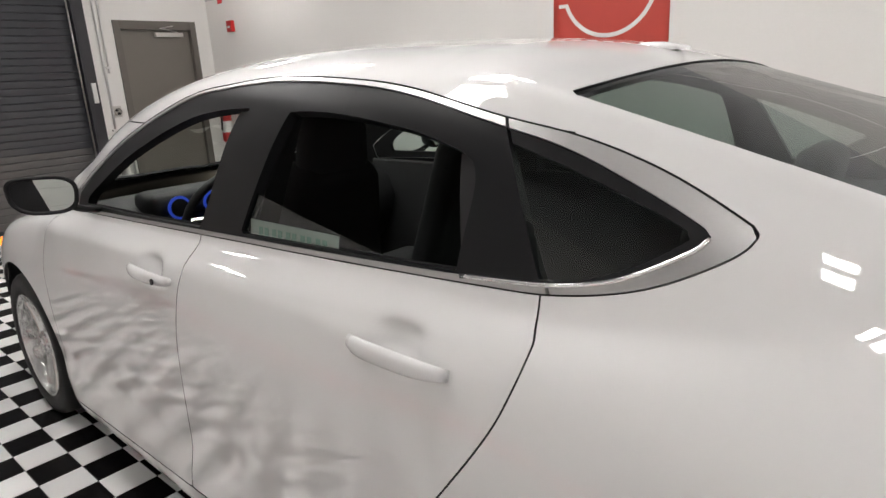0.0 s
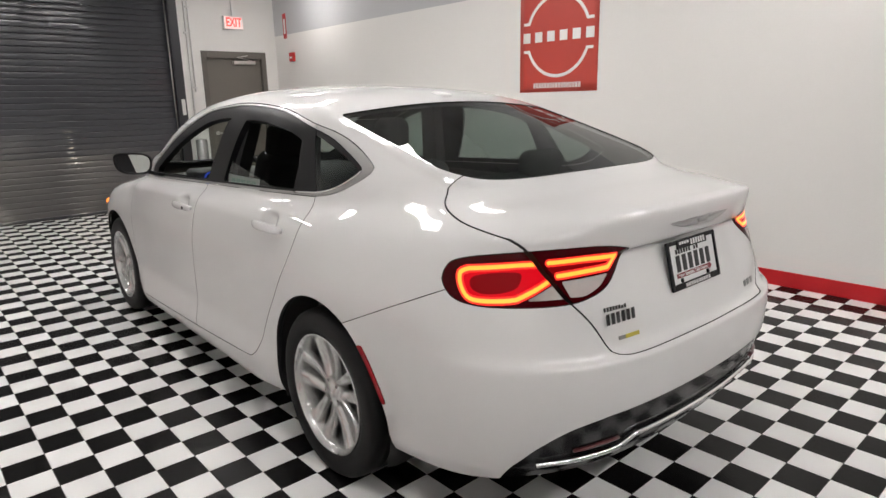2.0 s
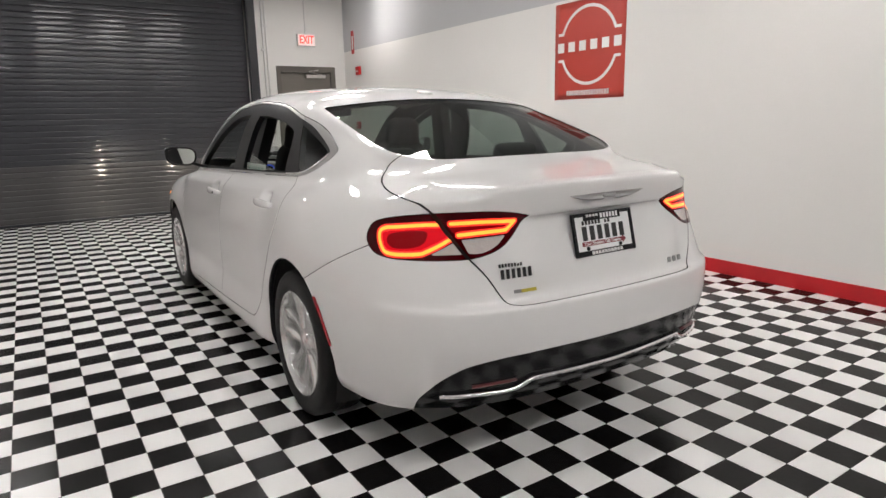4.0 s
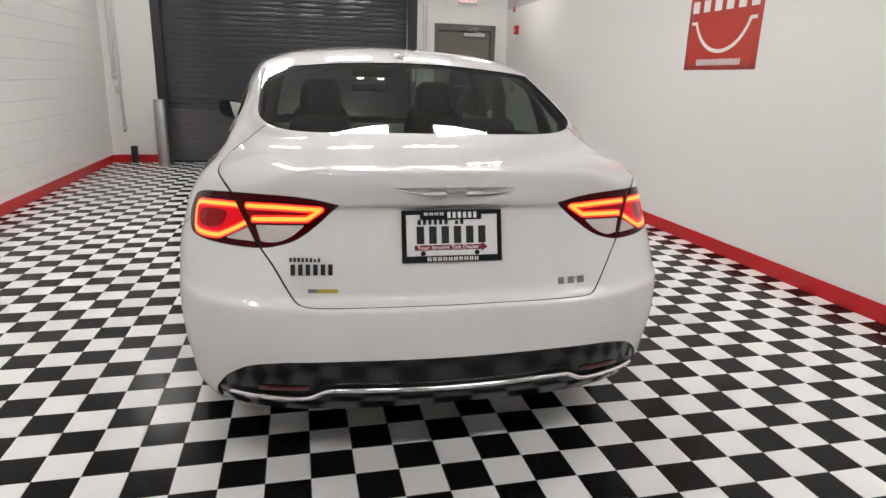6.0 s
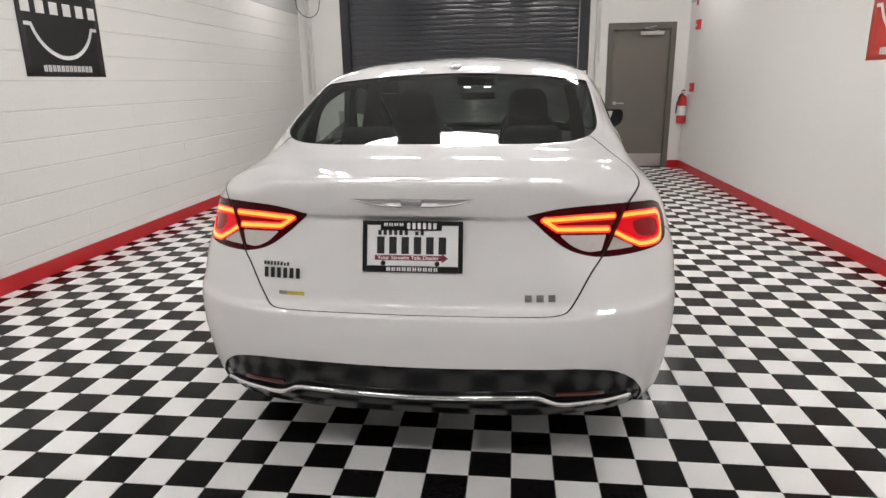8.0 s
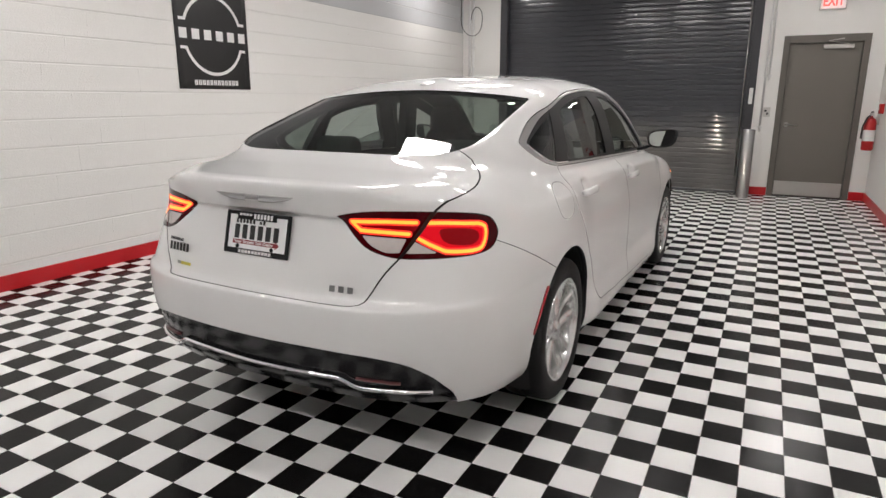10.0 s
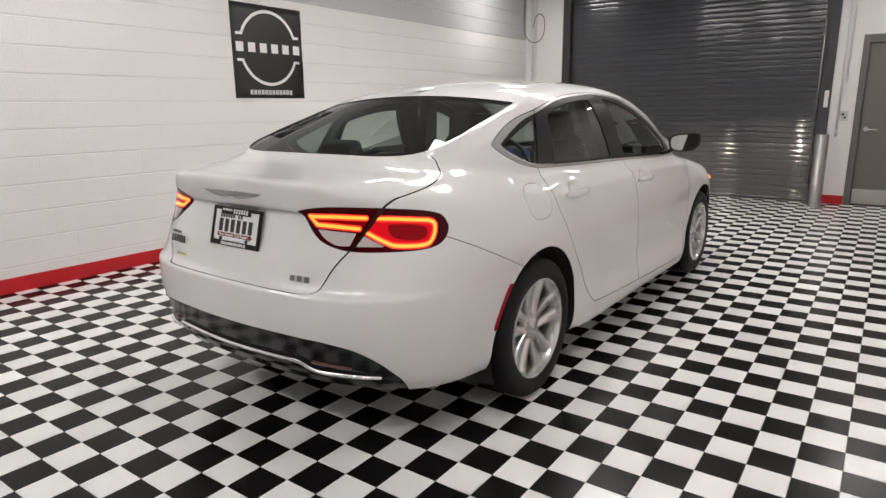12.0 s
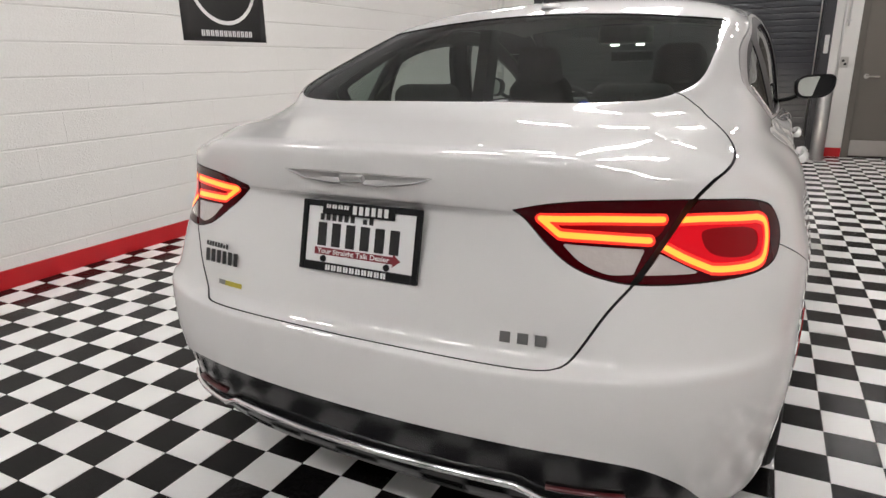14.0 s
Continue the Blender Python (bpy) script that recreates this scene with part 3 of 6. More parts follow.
def ring(spec):
    w0, wide, taper, (yr, dr, pw, zc), zside, (yf, df, zf), recess = spec
    width = lambda y: w0 + wide * WIDE(y) + taper * TAPER(y)  # noqa: E731
    th = np.linspace(0, math.pi / 2, 400)
    sn, cs = np.sin(th) ** (2 / pw), np.cos(th) ** (2 / pw)
    y = yr + dr * (1 - cs)
    rear = even(np.stack([sn * width(y), y], 1), N_REAR + 1)[:-1]
    ys = np.linspace(yr + dr, yf - df, N_SIDE)
    side = np.stack([width(ys), ys], 1)
    pf = 2.6 if yf > 2.9 else 3.4
    sn, cs = np.sin(th) ** (2 / pf), np.cos(th) ** (2 / pf)
    y = yf - df * (1 - sn)
    front = even(np.stack([cs * width(y), y], 1), N_FRONT + 1)[1:]
    xy = np.concatenate([rear, side, front])
    if isinstance(zside, list):
        zs = spline(zside)(xy[:, 1])
    else:
        k = 0.0 if zside is None else zside
        lo, hi = BELT(xy[:, 1]), ROOFRAIL(xy[:, 1])
        zs = lo + (hi - lo) * min(k, 1.0)
        if k > 1.0:
            zs = hi + (k - 1.0) * spline([(0.3, 0.05), (0.8, 0.10), (1.3, 0.135), (1.8, 0.10)])(xy[:, 1])
    u = xy[:, 0] / (w0 + wide * WIDE(yr + dr) + taper * TAPER(yr + dr))
    b = np.clip(u, 0, 1) ** (BEND if yr > -0.5 else 3.2)
    z = np.where(xy[:, 1] < ys[0], zc * (1 - b) + zs * b, zs)
    uf = np.clip(xy[:, 0] / width(ys[-1]), 0, 1) ** 2.2
    z = np.where(xy[:, 1] > ys[-1], zf * (1 - uf) + zs * uf, z)
    p = np.c_[xy, z]
    if recess:
        a, c = (0.44, 0.56) if zc < 0.70 else (0.30, 0.47)
        p[:, 1] += np.where(p[:, 1] < 0, recess * (1 - smoothstep(a, c, p[:, 0])), 0)
    # even out the run along the side
    k = np.exp(-0.5 * (np.arange(-18, 19) / 6.0) ** 2)
    pad = np.concatenate([p[18:0:-1] * np.array([-1, 1, 1]), p, p[-2:-20:-1] * np.array([-1, 1, 1])])
    soft = np.stack([np.convolve(pad[:, i], k / k.sum(), "valid") for i in range(3)], 1)
    w = smoothstep(N_REAR - 14, N_REAR + 12, np.arange(len(p)))[:, None]
    p = p * (1 - w) + soft * w
    p[0, 0] = 0.0
    p[-1, 0] = 0.0
    return p


ctrl = [ring(s) for s in RINGS]
top = ctrl[-1].copy()
spine_y = np.clip(top[:, 1], 0.62, 1.42)
top = np.c_[np.zeros(len(top)), spine_y, spline([(0.3, 1.435), (0.62, 1.466), (1.0, 1.488), (1.25, 1.495), (1.42, 1.489)])(spine_y)]
ctrl = np.array(ctrl + [top])
ROOF_EASE = 14
STEPS = [4, 12, 12, 10, 3, 3, 6, 8, 4, 6, 4, 5, 9, 9, 8, 9, 10, 5, 7, 10, 7]


def loft(c, steps):
    """Centripetal Catmull-Rom across the rings."""
    first = 2 * c[0] - c[1]
    last = c[-2] * np.array([-1, 1, 1])
    q = np.concatenate([first[None], c, last[None]])
    rows = []
    for k in range(len(c) - 1):
        p0, p1, p2, p3 = q[k], q[k + 1], q[k + 2], q[k + 3]
        t1 = np.sqrt(np.linalg.norm(p1 - p0, axis=1) + 1e-6)[:, None]
        t2 = t1 + np.sqrt(np.linalg.norm(p2 - p1, axis=1) + 1e-6)[:, None]
        t3 = t2 + np.sqrt(np.linalg.norm(p3 - p2, axis=1) + 1e-6)[:, None]
        for s in range(steps[k]):
            t = t1 + (t2 - t1) * s / steps[k]
            a1 = (t1 - t) / t1 * p0 + t / t1 * p1
            a2 = (t2 - t) / (t2 - t1) * p1 + (t - t1) / (t2 - t1) * p2
            a3 = (t3 - t) / (t3 - t2) * p2 + (t - t2) / (t3 - t2) * p3
            b1 = (t2 - t) / t2 * a1 + t / t2 * a2
            b2 = (t3 - t) / (t3 - t1) * a2 + (t - t1) / (t3 - t1) * a3
            rows.append((t2 - t) / (t2 - t1) * b1 + (t - t1) / (t2 - t1) * b2)
    rows.append(c[-1])
    return np.array(rows)


GRID = loft(ctrl, STEPS)
# ease the doors' section between the rings
w_col = smoothstep(N_REAR + 4, N_REAR + 30, np.arange(GRID.shape[1]))[None, :, None]
hi_row = sum(STEPS[:14])
w_row = (1 - smoothstep(hi_row - 8, hi_row - 1, np.arange(GRID.shape[0])))[:, None, None] * smoothstep(0, 5, np.arange(GRID.shape[0]))[:, None, None]
for _ in range(36):
    mid = GRID.copy()
    mid[1:-1] = 0.5 * GRID[1:-1] + 0.25 * (GRID[:-2] + GRID[2:])
    GRID += (mid - GRID) * w_col * w_row
# the cabin's outline above the belt: one smooth section at each y, from the belt over the rail to the middle
CENTRE = spline([(-0.62, 1.103), (-0.455, 1.138), (-0.30, 1.187), (-0.07, 1.270), (0.24, 1.375), (0.34, 1.407), (0.44, 1.436), (0.62, 1.464), (1.0, 1.488), (1.25, 1.495), (1.42, 1.490), (1.62, 1.470), (1.90, 1.427), (2.10, 1.382), (2.46, 1.235), (2.68, 1.12), (2.90, 0.99)])
FULL_HI = spline([(-0.4, 0.90), (0.2, 0.82), (0.6, 0.50), (0.95, 0.34), (1.6, 0.32), (2.4, 0.5)])
FULL_MID = spline([(-0.4, 0.975), (0.2, 0.96), (0.6, 0.82), (0.95, 0.70), (1.6, 0.68), (2.4, 0.8)])
tab_y = np.linspace(-0.62, 2.90, 177)
tab_a = np.radians(np.linspace(-10, 90, 121))


def section(y):
    """Radius by angle about a point below the belt's height."""
    zb, zr, zc = float(BELT(y)), float(ROOFRAIL(y)), float(CENTRE(y))
    zr = min(max(zr, zb + 0.02), zc - 0.02)
    tp = float(TAPER(y))
    pts = [(0.783 + tp, zb), (0.762 + tp, zb + 0.35 * (zr - zb)), (0.728 + 0.9 * tp, zb + 0.68 * (zr - zb)), (0.694 + 0.65 * tp, zb + 0.97 * (zr - zb))]
    base = pts[-1][1]
    pts += [(0.625 + 0.5 * tp, base + float(FULL_HI(y)) * (zc - base)), (0.48 + 0.25 * tp, base + float(FULL_MID(y)) * (zc - base)), (0.24, base + 0.93 * (zc - base) + 0.05 * (float(FULL_MID(y)) - 0.56) * (zc - base)), (0.0, zc)]
    z0 = zb - 0.35
    an = [math.atan2(z - z0, x) for x, z in pts]
    ra = [math.hypot(x, z - z0) for x, z in pts]
    return spline([(an[0] - 0.3, ra[0] + 0.10)] + list(zip(an, ra)))(tab_a)


table = np.array([section(y) for y in tab_y])
ky = np.exp(-0.5 * (np.arange(-9, 10) / 4.0) ** 2)
ka = np.exp(-0.5 * (np.arange(-12, 13) / 6.0) ** 2)
pad = np.pad(table, ((9, 9), (0, 0)), mode="reflect", reflect_type="odd")
table = np.stack([np.convolve(pad[:, j], ky / ky.sum(), "valid") for j in range(table.shape[1])], 1)
pad = np.concatenate([np.pad(table, ((0, 0), (12, 0)), mode="reflect", reflect_type="odd"), table[:, -2:-14:-1]], 1)
table = np.stack([np.convolve(pad[i], ka / ka.sum(), "valid") for i in range(table.shape[0])], 0)
row14 = sum(STEPS[:14])
wr = smoothstep(row14 - 1, row14 + 8, np.arange(GRID.shape[0]))[:, None]
z_low = BELT(GRID[..., 1]) - 0.35
ang_v = np.clip(np.arctan2(GRID[..., 2] - z_low, GRID[..., 0]), tab_a[0], tab_a[-1])
fy = np.clip((GRID[..., 1] - tab_y[0]) / (tab_y[1] - tab_y[0]), 0, len(tab_y) - 1.001)
fa = np.clip((ang_v - tab_a[0]) / (tab_a[1] - tab_a[0]), 0, len(tab_a) - 1.001)
iy, ia = fy.astype(int), fa.astype(int)
sy, sa = fy - iy, fa - ia
rad = (table[iy, ia] * (1 - sy) + table[iy + 1, ia] * sy) * (1 - sa) + (table[iy, ia + 1] * (1 - sy) + table[iy + 1, ia + 1] * sy) * sa
want = np.stack([rad * np.cos(ang_v), GRID[..., 1], z_low + rad * np.sin(ang_v)], 2)
GRID = GRID + wr[..., None] * (want - GRID)
w_top = smoothstep(row14 - 6, row14 + 2, np.arange(GRID.shape[0]))[1:-1, None, None]
for _ in range(ROOF_EASE):
    soft = GRID.copy()
    soft[1:-1, 1:-1] = 0.25 * (GRID[:-2, 1:-1] + GRID[2:, 1:-1] + GRID[1:-1, :-2] + GRID[1:-1, 2:])
    GRID[1:-1, 1:-1] += 0.6 * w_top * (soft - GRID)[1:-1, 1:-1]
# the doors' section by its lean at each height: tucked under at mid-height, flared to the sill, folded at the shoulder crease
lean_z = np.linspace(0.20, 1.04, 421)
LEAN = spline([(0.20, -34), (0.225, -16), (0.25, -1), (0.29, 3), (0.335, 9), (0.37, 10), (0.405, 5), (0.44, -1.2), (0.55, -1.0), (0.62, 0.0), (0.70, 2.0), (0.735, 5), (0.775, 9), (0.82, 11), (0.90, 12.5), (0.918, 14), (0.94, 26), (0.97, 31), (1.04, 31)])
side_x = -np.cumsum(np.tan(np.radians(LEAN(lean_z)))) * (lean_z[1] - lean_z[0])
side_x += 0.893 - np.interp(0.58, lean_z, side_x)
gy, gz = GRID[..., 1], GRID[..., 2]
door_x = np.interp(gz, lean_z, side_x) + WIDE(gy)
to_rear = np.interp(gz, [0.50, 0.80], [0.34, -0.28])
w_door = smoothstep(0, 1, np.clip((gy - to_rear) / 0.36, 0, 1)) * (1 - smoothstep(2.30, 2.60, gy)) * (1 - smoothstep(-0.075, -0.012, gz - BELT(gy))) * (GRID[..., 0] > 0.6)
GRID[..., 0] += w_door * (door_x - GRID[..., 0])
REAR_GLASS = smooth_loop([(-0.1, -0.446), (0.0, -0.446), (0.25, -0.438), (0.42, -0.418), (0.53, -0.372), (0.588, -0.292), (0.609, -0.20), (0.613, -0.05), (0.613, 0.15), (0.609, 0.328), (0.609, 0.328), (0.45, 0.313), (0.25, 0.304), (0.0, 0.301), (-0.1, 0.301), (-0.1, 0.301), (-0.1, -0.446)], 6)
# the rear window's pane: a shallow crown that runs out to sharp pillars
on_pane = (GRID[:, 0, 1] < 0.36) & (GRID[:, 0, 1] > -0.45) & (GRID[:, 0, 2] > 1.1)
pane_fit = np.polyfit(GRID[on_pane, 0, 1], GRID[on_pane, 0, 2], 4)
rise = np.argsort(GRID[:, 0, 1])
mid_z = np.where(gy < 0.33, np.polyval(pane_fit, gy), np.interp(gy, GRID[rise, 0, 1], GRID[rise, 0, 2]))
pane_z = mid_z - (0.10 + 0.10 * np.minimum(gy, 0.35)) * GRID[..., 0] ** 2
off_pane = sdf(REAR_GLASS, GRID[..., 0].ravel(), gy.ravel()).reshape(gy.shape)
w_pane = np.where(gy < 0.25, 1 - smoothstep(0.003, 0.032, off_pane), 1 - smoothstep(0.605, 0.665, GRID[..., 0]))
w_pane = w_pane * (1 - smoothstep(0.34, 0.72, gy)) * (gz > 1.09) * (gy > -0.60)
GRID[..., 2] += w_pane * (pane_z - gz)
w_top = smoothstep(0.62, 0.66, GRID[..., 0]) * (GRID[..., 1] < 0.8) * (GRID[..., 1] > -0.5) * (GRID[..., 2] > 1.10)
for _ in range(4):
    soft = GRID.copy()
    soft[1:-1, 1:-1] = 0.25 * (GRID[:-2, 1:-1] + GRID[2:, 1:-1] + GRID[1:-1, :-2] + GRID[1:-1, 2:])
    GRID += 0.5 * w_top[..., None] * (soft - GRID)
# ease the quarter panel between shoulder and window
w_ease = smoothstep(-0.72, -0.50, GRID[..., 1]) * (1 - smoothstep(0.20, 0.42, GRID[..., 1])) * smoothstep(0.84, 0.92, GRID[..., 2]) * (1 - smoothstep(1.05, 1.12, GRID[..., 2])) * (GRID[..., 0] > 0.6)
for _ in range(40):
    soft = GRID.copy()
    soft[1:-1, 1:-1] = 0.25 * (GRID[:-2, 1:-1] + GRID[2:, 1:-1] + GRID[1:-1, :-2] + GRID[1:-1, 2:])
    GRID += 0.6 * w_ease[..., None] * (soft - GRID)
# and the lid's deck
w_deck = smoothstep(-0.82, -0.74, GRID[..., 1]) * (1 - smoothstep(-0.66, -0.58, GRID[..., 1])) * smoothstep(1.02, 1.05, GRID[..., 2])
for _ in range(60):
    soft = GRID.copy()
    soft[1:-1, 1:-1] = 0.25 * (GRID[:-2, 1:-1] + GRID[2:, 1:-1] + GRID[1:-1, :-2] + GRID[1:-1, 2:])
    soft[1:-1, 0, 1:] = 0.25 * (GRID[:-2, 0, 1:] + GRID[2:, 0, 1:] + 2 * GRID[1:-1, 1, 1:])
    GRID += 0.6 * w_deck[..., None] * (soft - GRID)
# hollows behind the door handles
for hy, hz in ((0.525, 0.920), (1.530, 0.896)):
    near = np.exp(-(((GRID[..., 1] - hy - 0.012) / 0.058) ** 2) ** 1.5 - (((GRID[..., 2] - hz - 0.014) / 0.034) ** 2) ** 1.5) * (GRID[..., 0] > 0.6)
    GRID[..., 0] -= 0.026 * near
GRID[:, 0, 0] = 0.0
GRID[:, -1, 0] = 0.0
NR, NS = GRID.shape[:2]
mir = np.array([-1.0, 1, 1])
ext = np.concatenate([GRID[:, 1:2] * mir, GRID, GRID[:, -2:-1] * mir], 1)
du = ext[:, 2:] - ext[:, :-2]
dv = np.empty_like(GRID)
dv[1:-1] = GRID[2:] - GRID[:-2]
dv[0], dv[-1] = GRID[1] - GRID[0], (GRID[-2] * mir - GRID[-2]) * -1
NORM = np.cross(du, dv)
NORM /= np.linalg.norm(NORM, axis=2, keepdims=True) + 1e-12
NORM[-1] = (0, 0, 1)
NORM[:, 0, 0] = 0
NORM[:, -1, 0] = 0
NORM /= np.linalg.norm(NORM, axis=2, keepdims=True) + 1e-12


class Skin:
    """The right half of the skin as faces that can be cut along lines."""

    def __init__(self):
        self.v, self.n = [list(GRID.reshape(-1, 3))], None
        self.v = list(GRID.reshape(-1, 3))
        self.n = list(NORM.reshape(-1, 3))
        self.arr = None

    def array(self):
        if self.arr is None or len(self.arr) != len(self.v):
            self.arr = np.array(self.v)
        return self.arr

    def cut(self, faces, field):
        """Splits faces where the field changes sign: those inside (negative), those outside."""
        d = field(self.array())
        d = np.where(np.abs(d) < 1e-7, 1e-7, d)
        neg = d < 0
        cache, inner, outer = {}, [], []
        for f in faces:
            s = [neg[i] for i in f]
            if all(s):
                inner.append(f)
            elif not any(s):
                outer.append(f)
            else:
                a, b = [], []
                for k, i in enumerate(f):
                    j = f[(k + 1) % len(f)]
                    (a if neg[i] else b).append(i)
                    if neg[i] != neg[j]:
                        key = (min(i, j), max(i, j))
                        if key not in cache:
                            i0, j0 = key
                            w = d[i0] / (d[i0] - d[j0])
                            self.v.append(self.v[i0] * (1 - w) + self.v[j0] * w)
                            n = self.n[i0] * (1 - w) + self.n[j0] * w
                            self.n.append(n / (np.linalg.norm(n) + 1e-12))
                            cache[key] = len(self.v) - 1
                        a.append(cache[key])
                        b.append(cache[key])
                if len(a) > 2:
                    inner.append(a)
                if len(b) > 2:
                    outer.append(b)
        self.arr = None
        return inner, outer

    def split(self, faces, field, gap=0.0):
        """Inside and outside with a gap of that width between them dropped."""
        if not gap:
            return self.cut(faces, field)
        inner, rest = self.cut(faces, lambda p: field(p) + gap / 2)
        _, outer = self.cut(rest, lambda p: field(p) - gap / 2)
        return inner, outer

    def build(self, name, faces, material, parent, sides="both", rim=0.012, off=0.0, label="", dark_rim=False):
        """A panel as one mesh: the outer sheet, shifted along its normal, and a rim folded inward round its border."""
        used = sorted({i for f in faces for i in f})
        index = {i: k for k, i in enumerate(used)}
        vv = np.array([self.v[i] for i in used])
        nn = np.array([self.n[i] for i in used])
        vv = vv + off * nn
        ff = [[index[i] for i in f] for f in faces]
        weld_mid = np.abs(vv[:, 0]) < 1e-6
        edges = {}
        for f in ff:
            for a, b in zip(f, f[1:] + f[:1]):
                if (b, a) in edges:
                    del edges[(b, a)]
                else:
                    edges[(a, b)] = 1
        border = [(a, b) for a, b in edges if not (weld_mid[a] and weld_mid[b] and sides == "both")]
        verts, norms, fcs, smooth = list(vv), list(nn), list(ff), [True] * len(ff)
        if rim:
            low = {}
            for a, b in border:
                for i in (a, b):
                    if i not in low:
                        low[i] = len(verts)
                        verts.append(vv[i] - rim * nn[i])
                        norms.append(nn[i])
                fcs.append([b, a, low[a], low[b]])
                smooth.append(False)
        verts, norms = np.array(verts), np.array(norms)
        made = []
        todo = {"both": ["m"], "right": ["r"], "left": ["l"], "each": ["r", "l"]}[sides]
        for side in todo:
            if side == "m":
                n0 = len(verts)
                remap = [k if (k < len(vv) and weld_mid[k]) else n0 + k for k in range(n0)]
                av = np.concatenate([verts, verts * mir])
                an = np.concatenate([norms, norms * mir])
                af = fcs + [[remap[i] for i in reversed(f)] for f in fcs]
                asm = smooth * 2
            elif side == "r":
                av, an, af, asm = verts, norms, fcs, smooth
            else:
                av, an, af, asm = verts * mir, norms * mir, [list(reversed(f)) for f in fcs], smooth
            me = bpy.data.meshes.new(name)
            me.from_pydata(av.tolist(), [], af)
            me.polygons.foreach_set("use_smooth", asm)
            me.materials.append(material)
            # The rim would be body white; its shade is put into a dark colour.
            if dark_rim:
                me.materials.append(M_GAP)
                me.polygons.foreach_set("material_index", [0 if s_ else 1 for s_ in asm])
            loops = np.empty(len(me.loops), int)
            me.loops.foreach_get("vertex_index", loops)
            custom = an[loops]
            face_n = np.empty(len(me.polygons) * 3)
            me.polygons.foreach_get("normal", face_n)
            face_n = face_n.reshape(-1, 3)
            for p, sm in zip(me.polygons, asm):
                if not sm:
                    custom[p.loop_start:p.loop_start + p.loop_total] = face_n[p.index]
            me.normals_split_custom_set(custom.tolist())
            ob = new(name, me)
            ob.parent = parent
            made.append(tagged(ob, label))
        return made


skin = Skin()
ALL = [[j * NS + i, j * NS + i + 1, (j + 1) * NS + i + 1, (j + 1) * NS + i] for j in range(NR - 1) for i in range(NS - 1)]

# outlines: (y, z) on the side; (x, z + y) over the lid; (x + 0.6 y, z) round the rear corner; (x, y) on glass
side_f = lambda loop, inner=0.40: (lambda p: np.maximum(sdf(loop, p[:, 1], p[:, 2]), inner - p[:, 0]))  # noqa: E731
lid_f = lambda loop: (lambda p: np.maximum(sdf(loop, p[:, 0], p[:, 2] + p[:, 1] + 0.85), p[:, 1] - 0.3))  # noqa: E731
rear_f = lambda loop: (lambda p: np.maximum(sdf(loop, p[:, 0] + 0.6 * (p[:, 1] + 0.85), p[:, 2]), p[:, 1] - 0.2))  # noqa: E731
plan_f = lambda loop, z: (lambda p: np.maximum(sdf(loop, p[:, 0], p[:, 1]), z - p[:, 2]))  # noqa: E731

DLO = smooth_loop([(2.33, 0.982), (2.33, 0.982), (1.28, 1.020), (0.85, 1.034), (0.40, 1.050), (0.25, 1.060), (0.12, 1.090), (0.02, 1.140), (-0.008, 1.172), (0.01, 1.188), (0.13, 1.245), (0.27, 1.292), (0.43, 1.326),
                   (0.65, 1.376), (0.85, 1.400), (1.09, 1.412), (1.30, 1.400), (1.50, 1.374), (1.85, 1.268), (2.04, 1.195), (2.22, 1.118), (2.33, 1.055), (2.33, 1.055)])
DLO_IN = smooth_loop([(2.31, 0.993), (2.31, 0.993), (1.28, 1.032), (0.85, 1.046), (0.42, 1.062), (0.27, 1.074), (0.16, 1.098), (0.065, 1.145), (0.048, 1.166), (0.060, 1.178), (0.16, 1.224), (0.29, 1.276), (0.44, 1.315),
                      (0.65, 1.366), (0.85, 1.391), (1.09, 1.403), (1.30, 1.392), (1.49, 1.366), (1.84, 1.260), (2.03, 1.187), (2.20, 1.111), (2.31, 1.048), (2.31, 1.048)])
Q_GLASS = smooth_loop([(0.288, 1.077), (0.288, 1.077), (0.392, 1.284), (0.392, 1.284), (0.30, 1.256), (0.16, 1.205), (0.080, 1.172), (0.082, 1.156), (0.15, 1.114), (0.23, 1.084)], 6)
R_GLASS = smooth_loop([(0.455, 1.070), (0.455, 1.070), (0.500, 1.296), (0.500, 1.296), (0.65, 1.338), (0.85, 1.366), (1.01, 1.373), (1.01, 1.373), (1.160, 1.050), (1.160, 1.050), (0.85, 1.058)], 6)
F_GLASS = smooth_loop([(1.372, 1.042), (1.372, 1.042), (1.205, 1.375), (1.205, 1.375), (1.30, 1.367), (1.48, 1.338), (1.80, 1.243), (2.00, 1.168), (2.14, 1.105), (2.20, 1.060), (2.205, 1.020), (2.205, 1.020), (1.75, 1.030)], 6)
R_OPEN = smooth_loop([(0.455, 1.065), (0.455, 1.065), (0.440, 1.185), (0.445, 1.235), (0.470, 1.262), (0.56, 1.290), (0.65, 1.309), (0.80, 1.329), (0.90, 1.336), (0.985, 1.336), (0.985, 1.336), (1.150, 1.045), (1.150, 1.045), (0.85, 1.055)], 6)
F_OPEN = smooth_loop([(1.355, 1.035), (1.355, 1.035), (1.150, 1.345), (1.150, 1.345), (1.30, 1.338), (1.48, 1.309), (1.80, 1.213), (1.98, 1.143), (2.12, 1.078), (2.19, 1.040), (2.20, 1.015), (2.20, 1.015), (1.75, 1.023)], 6)
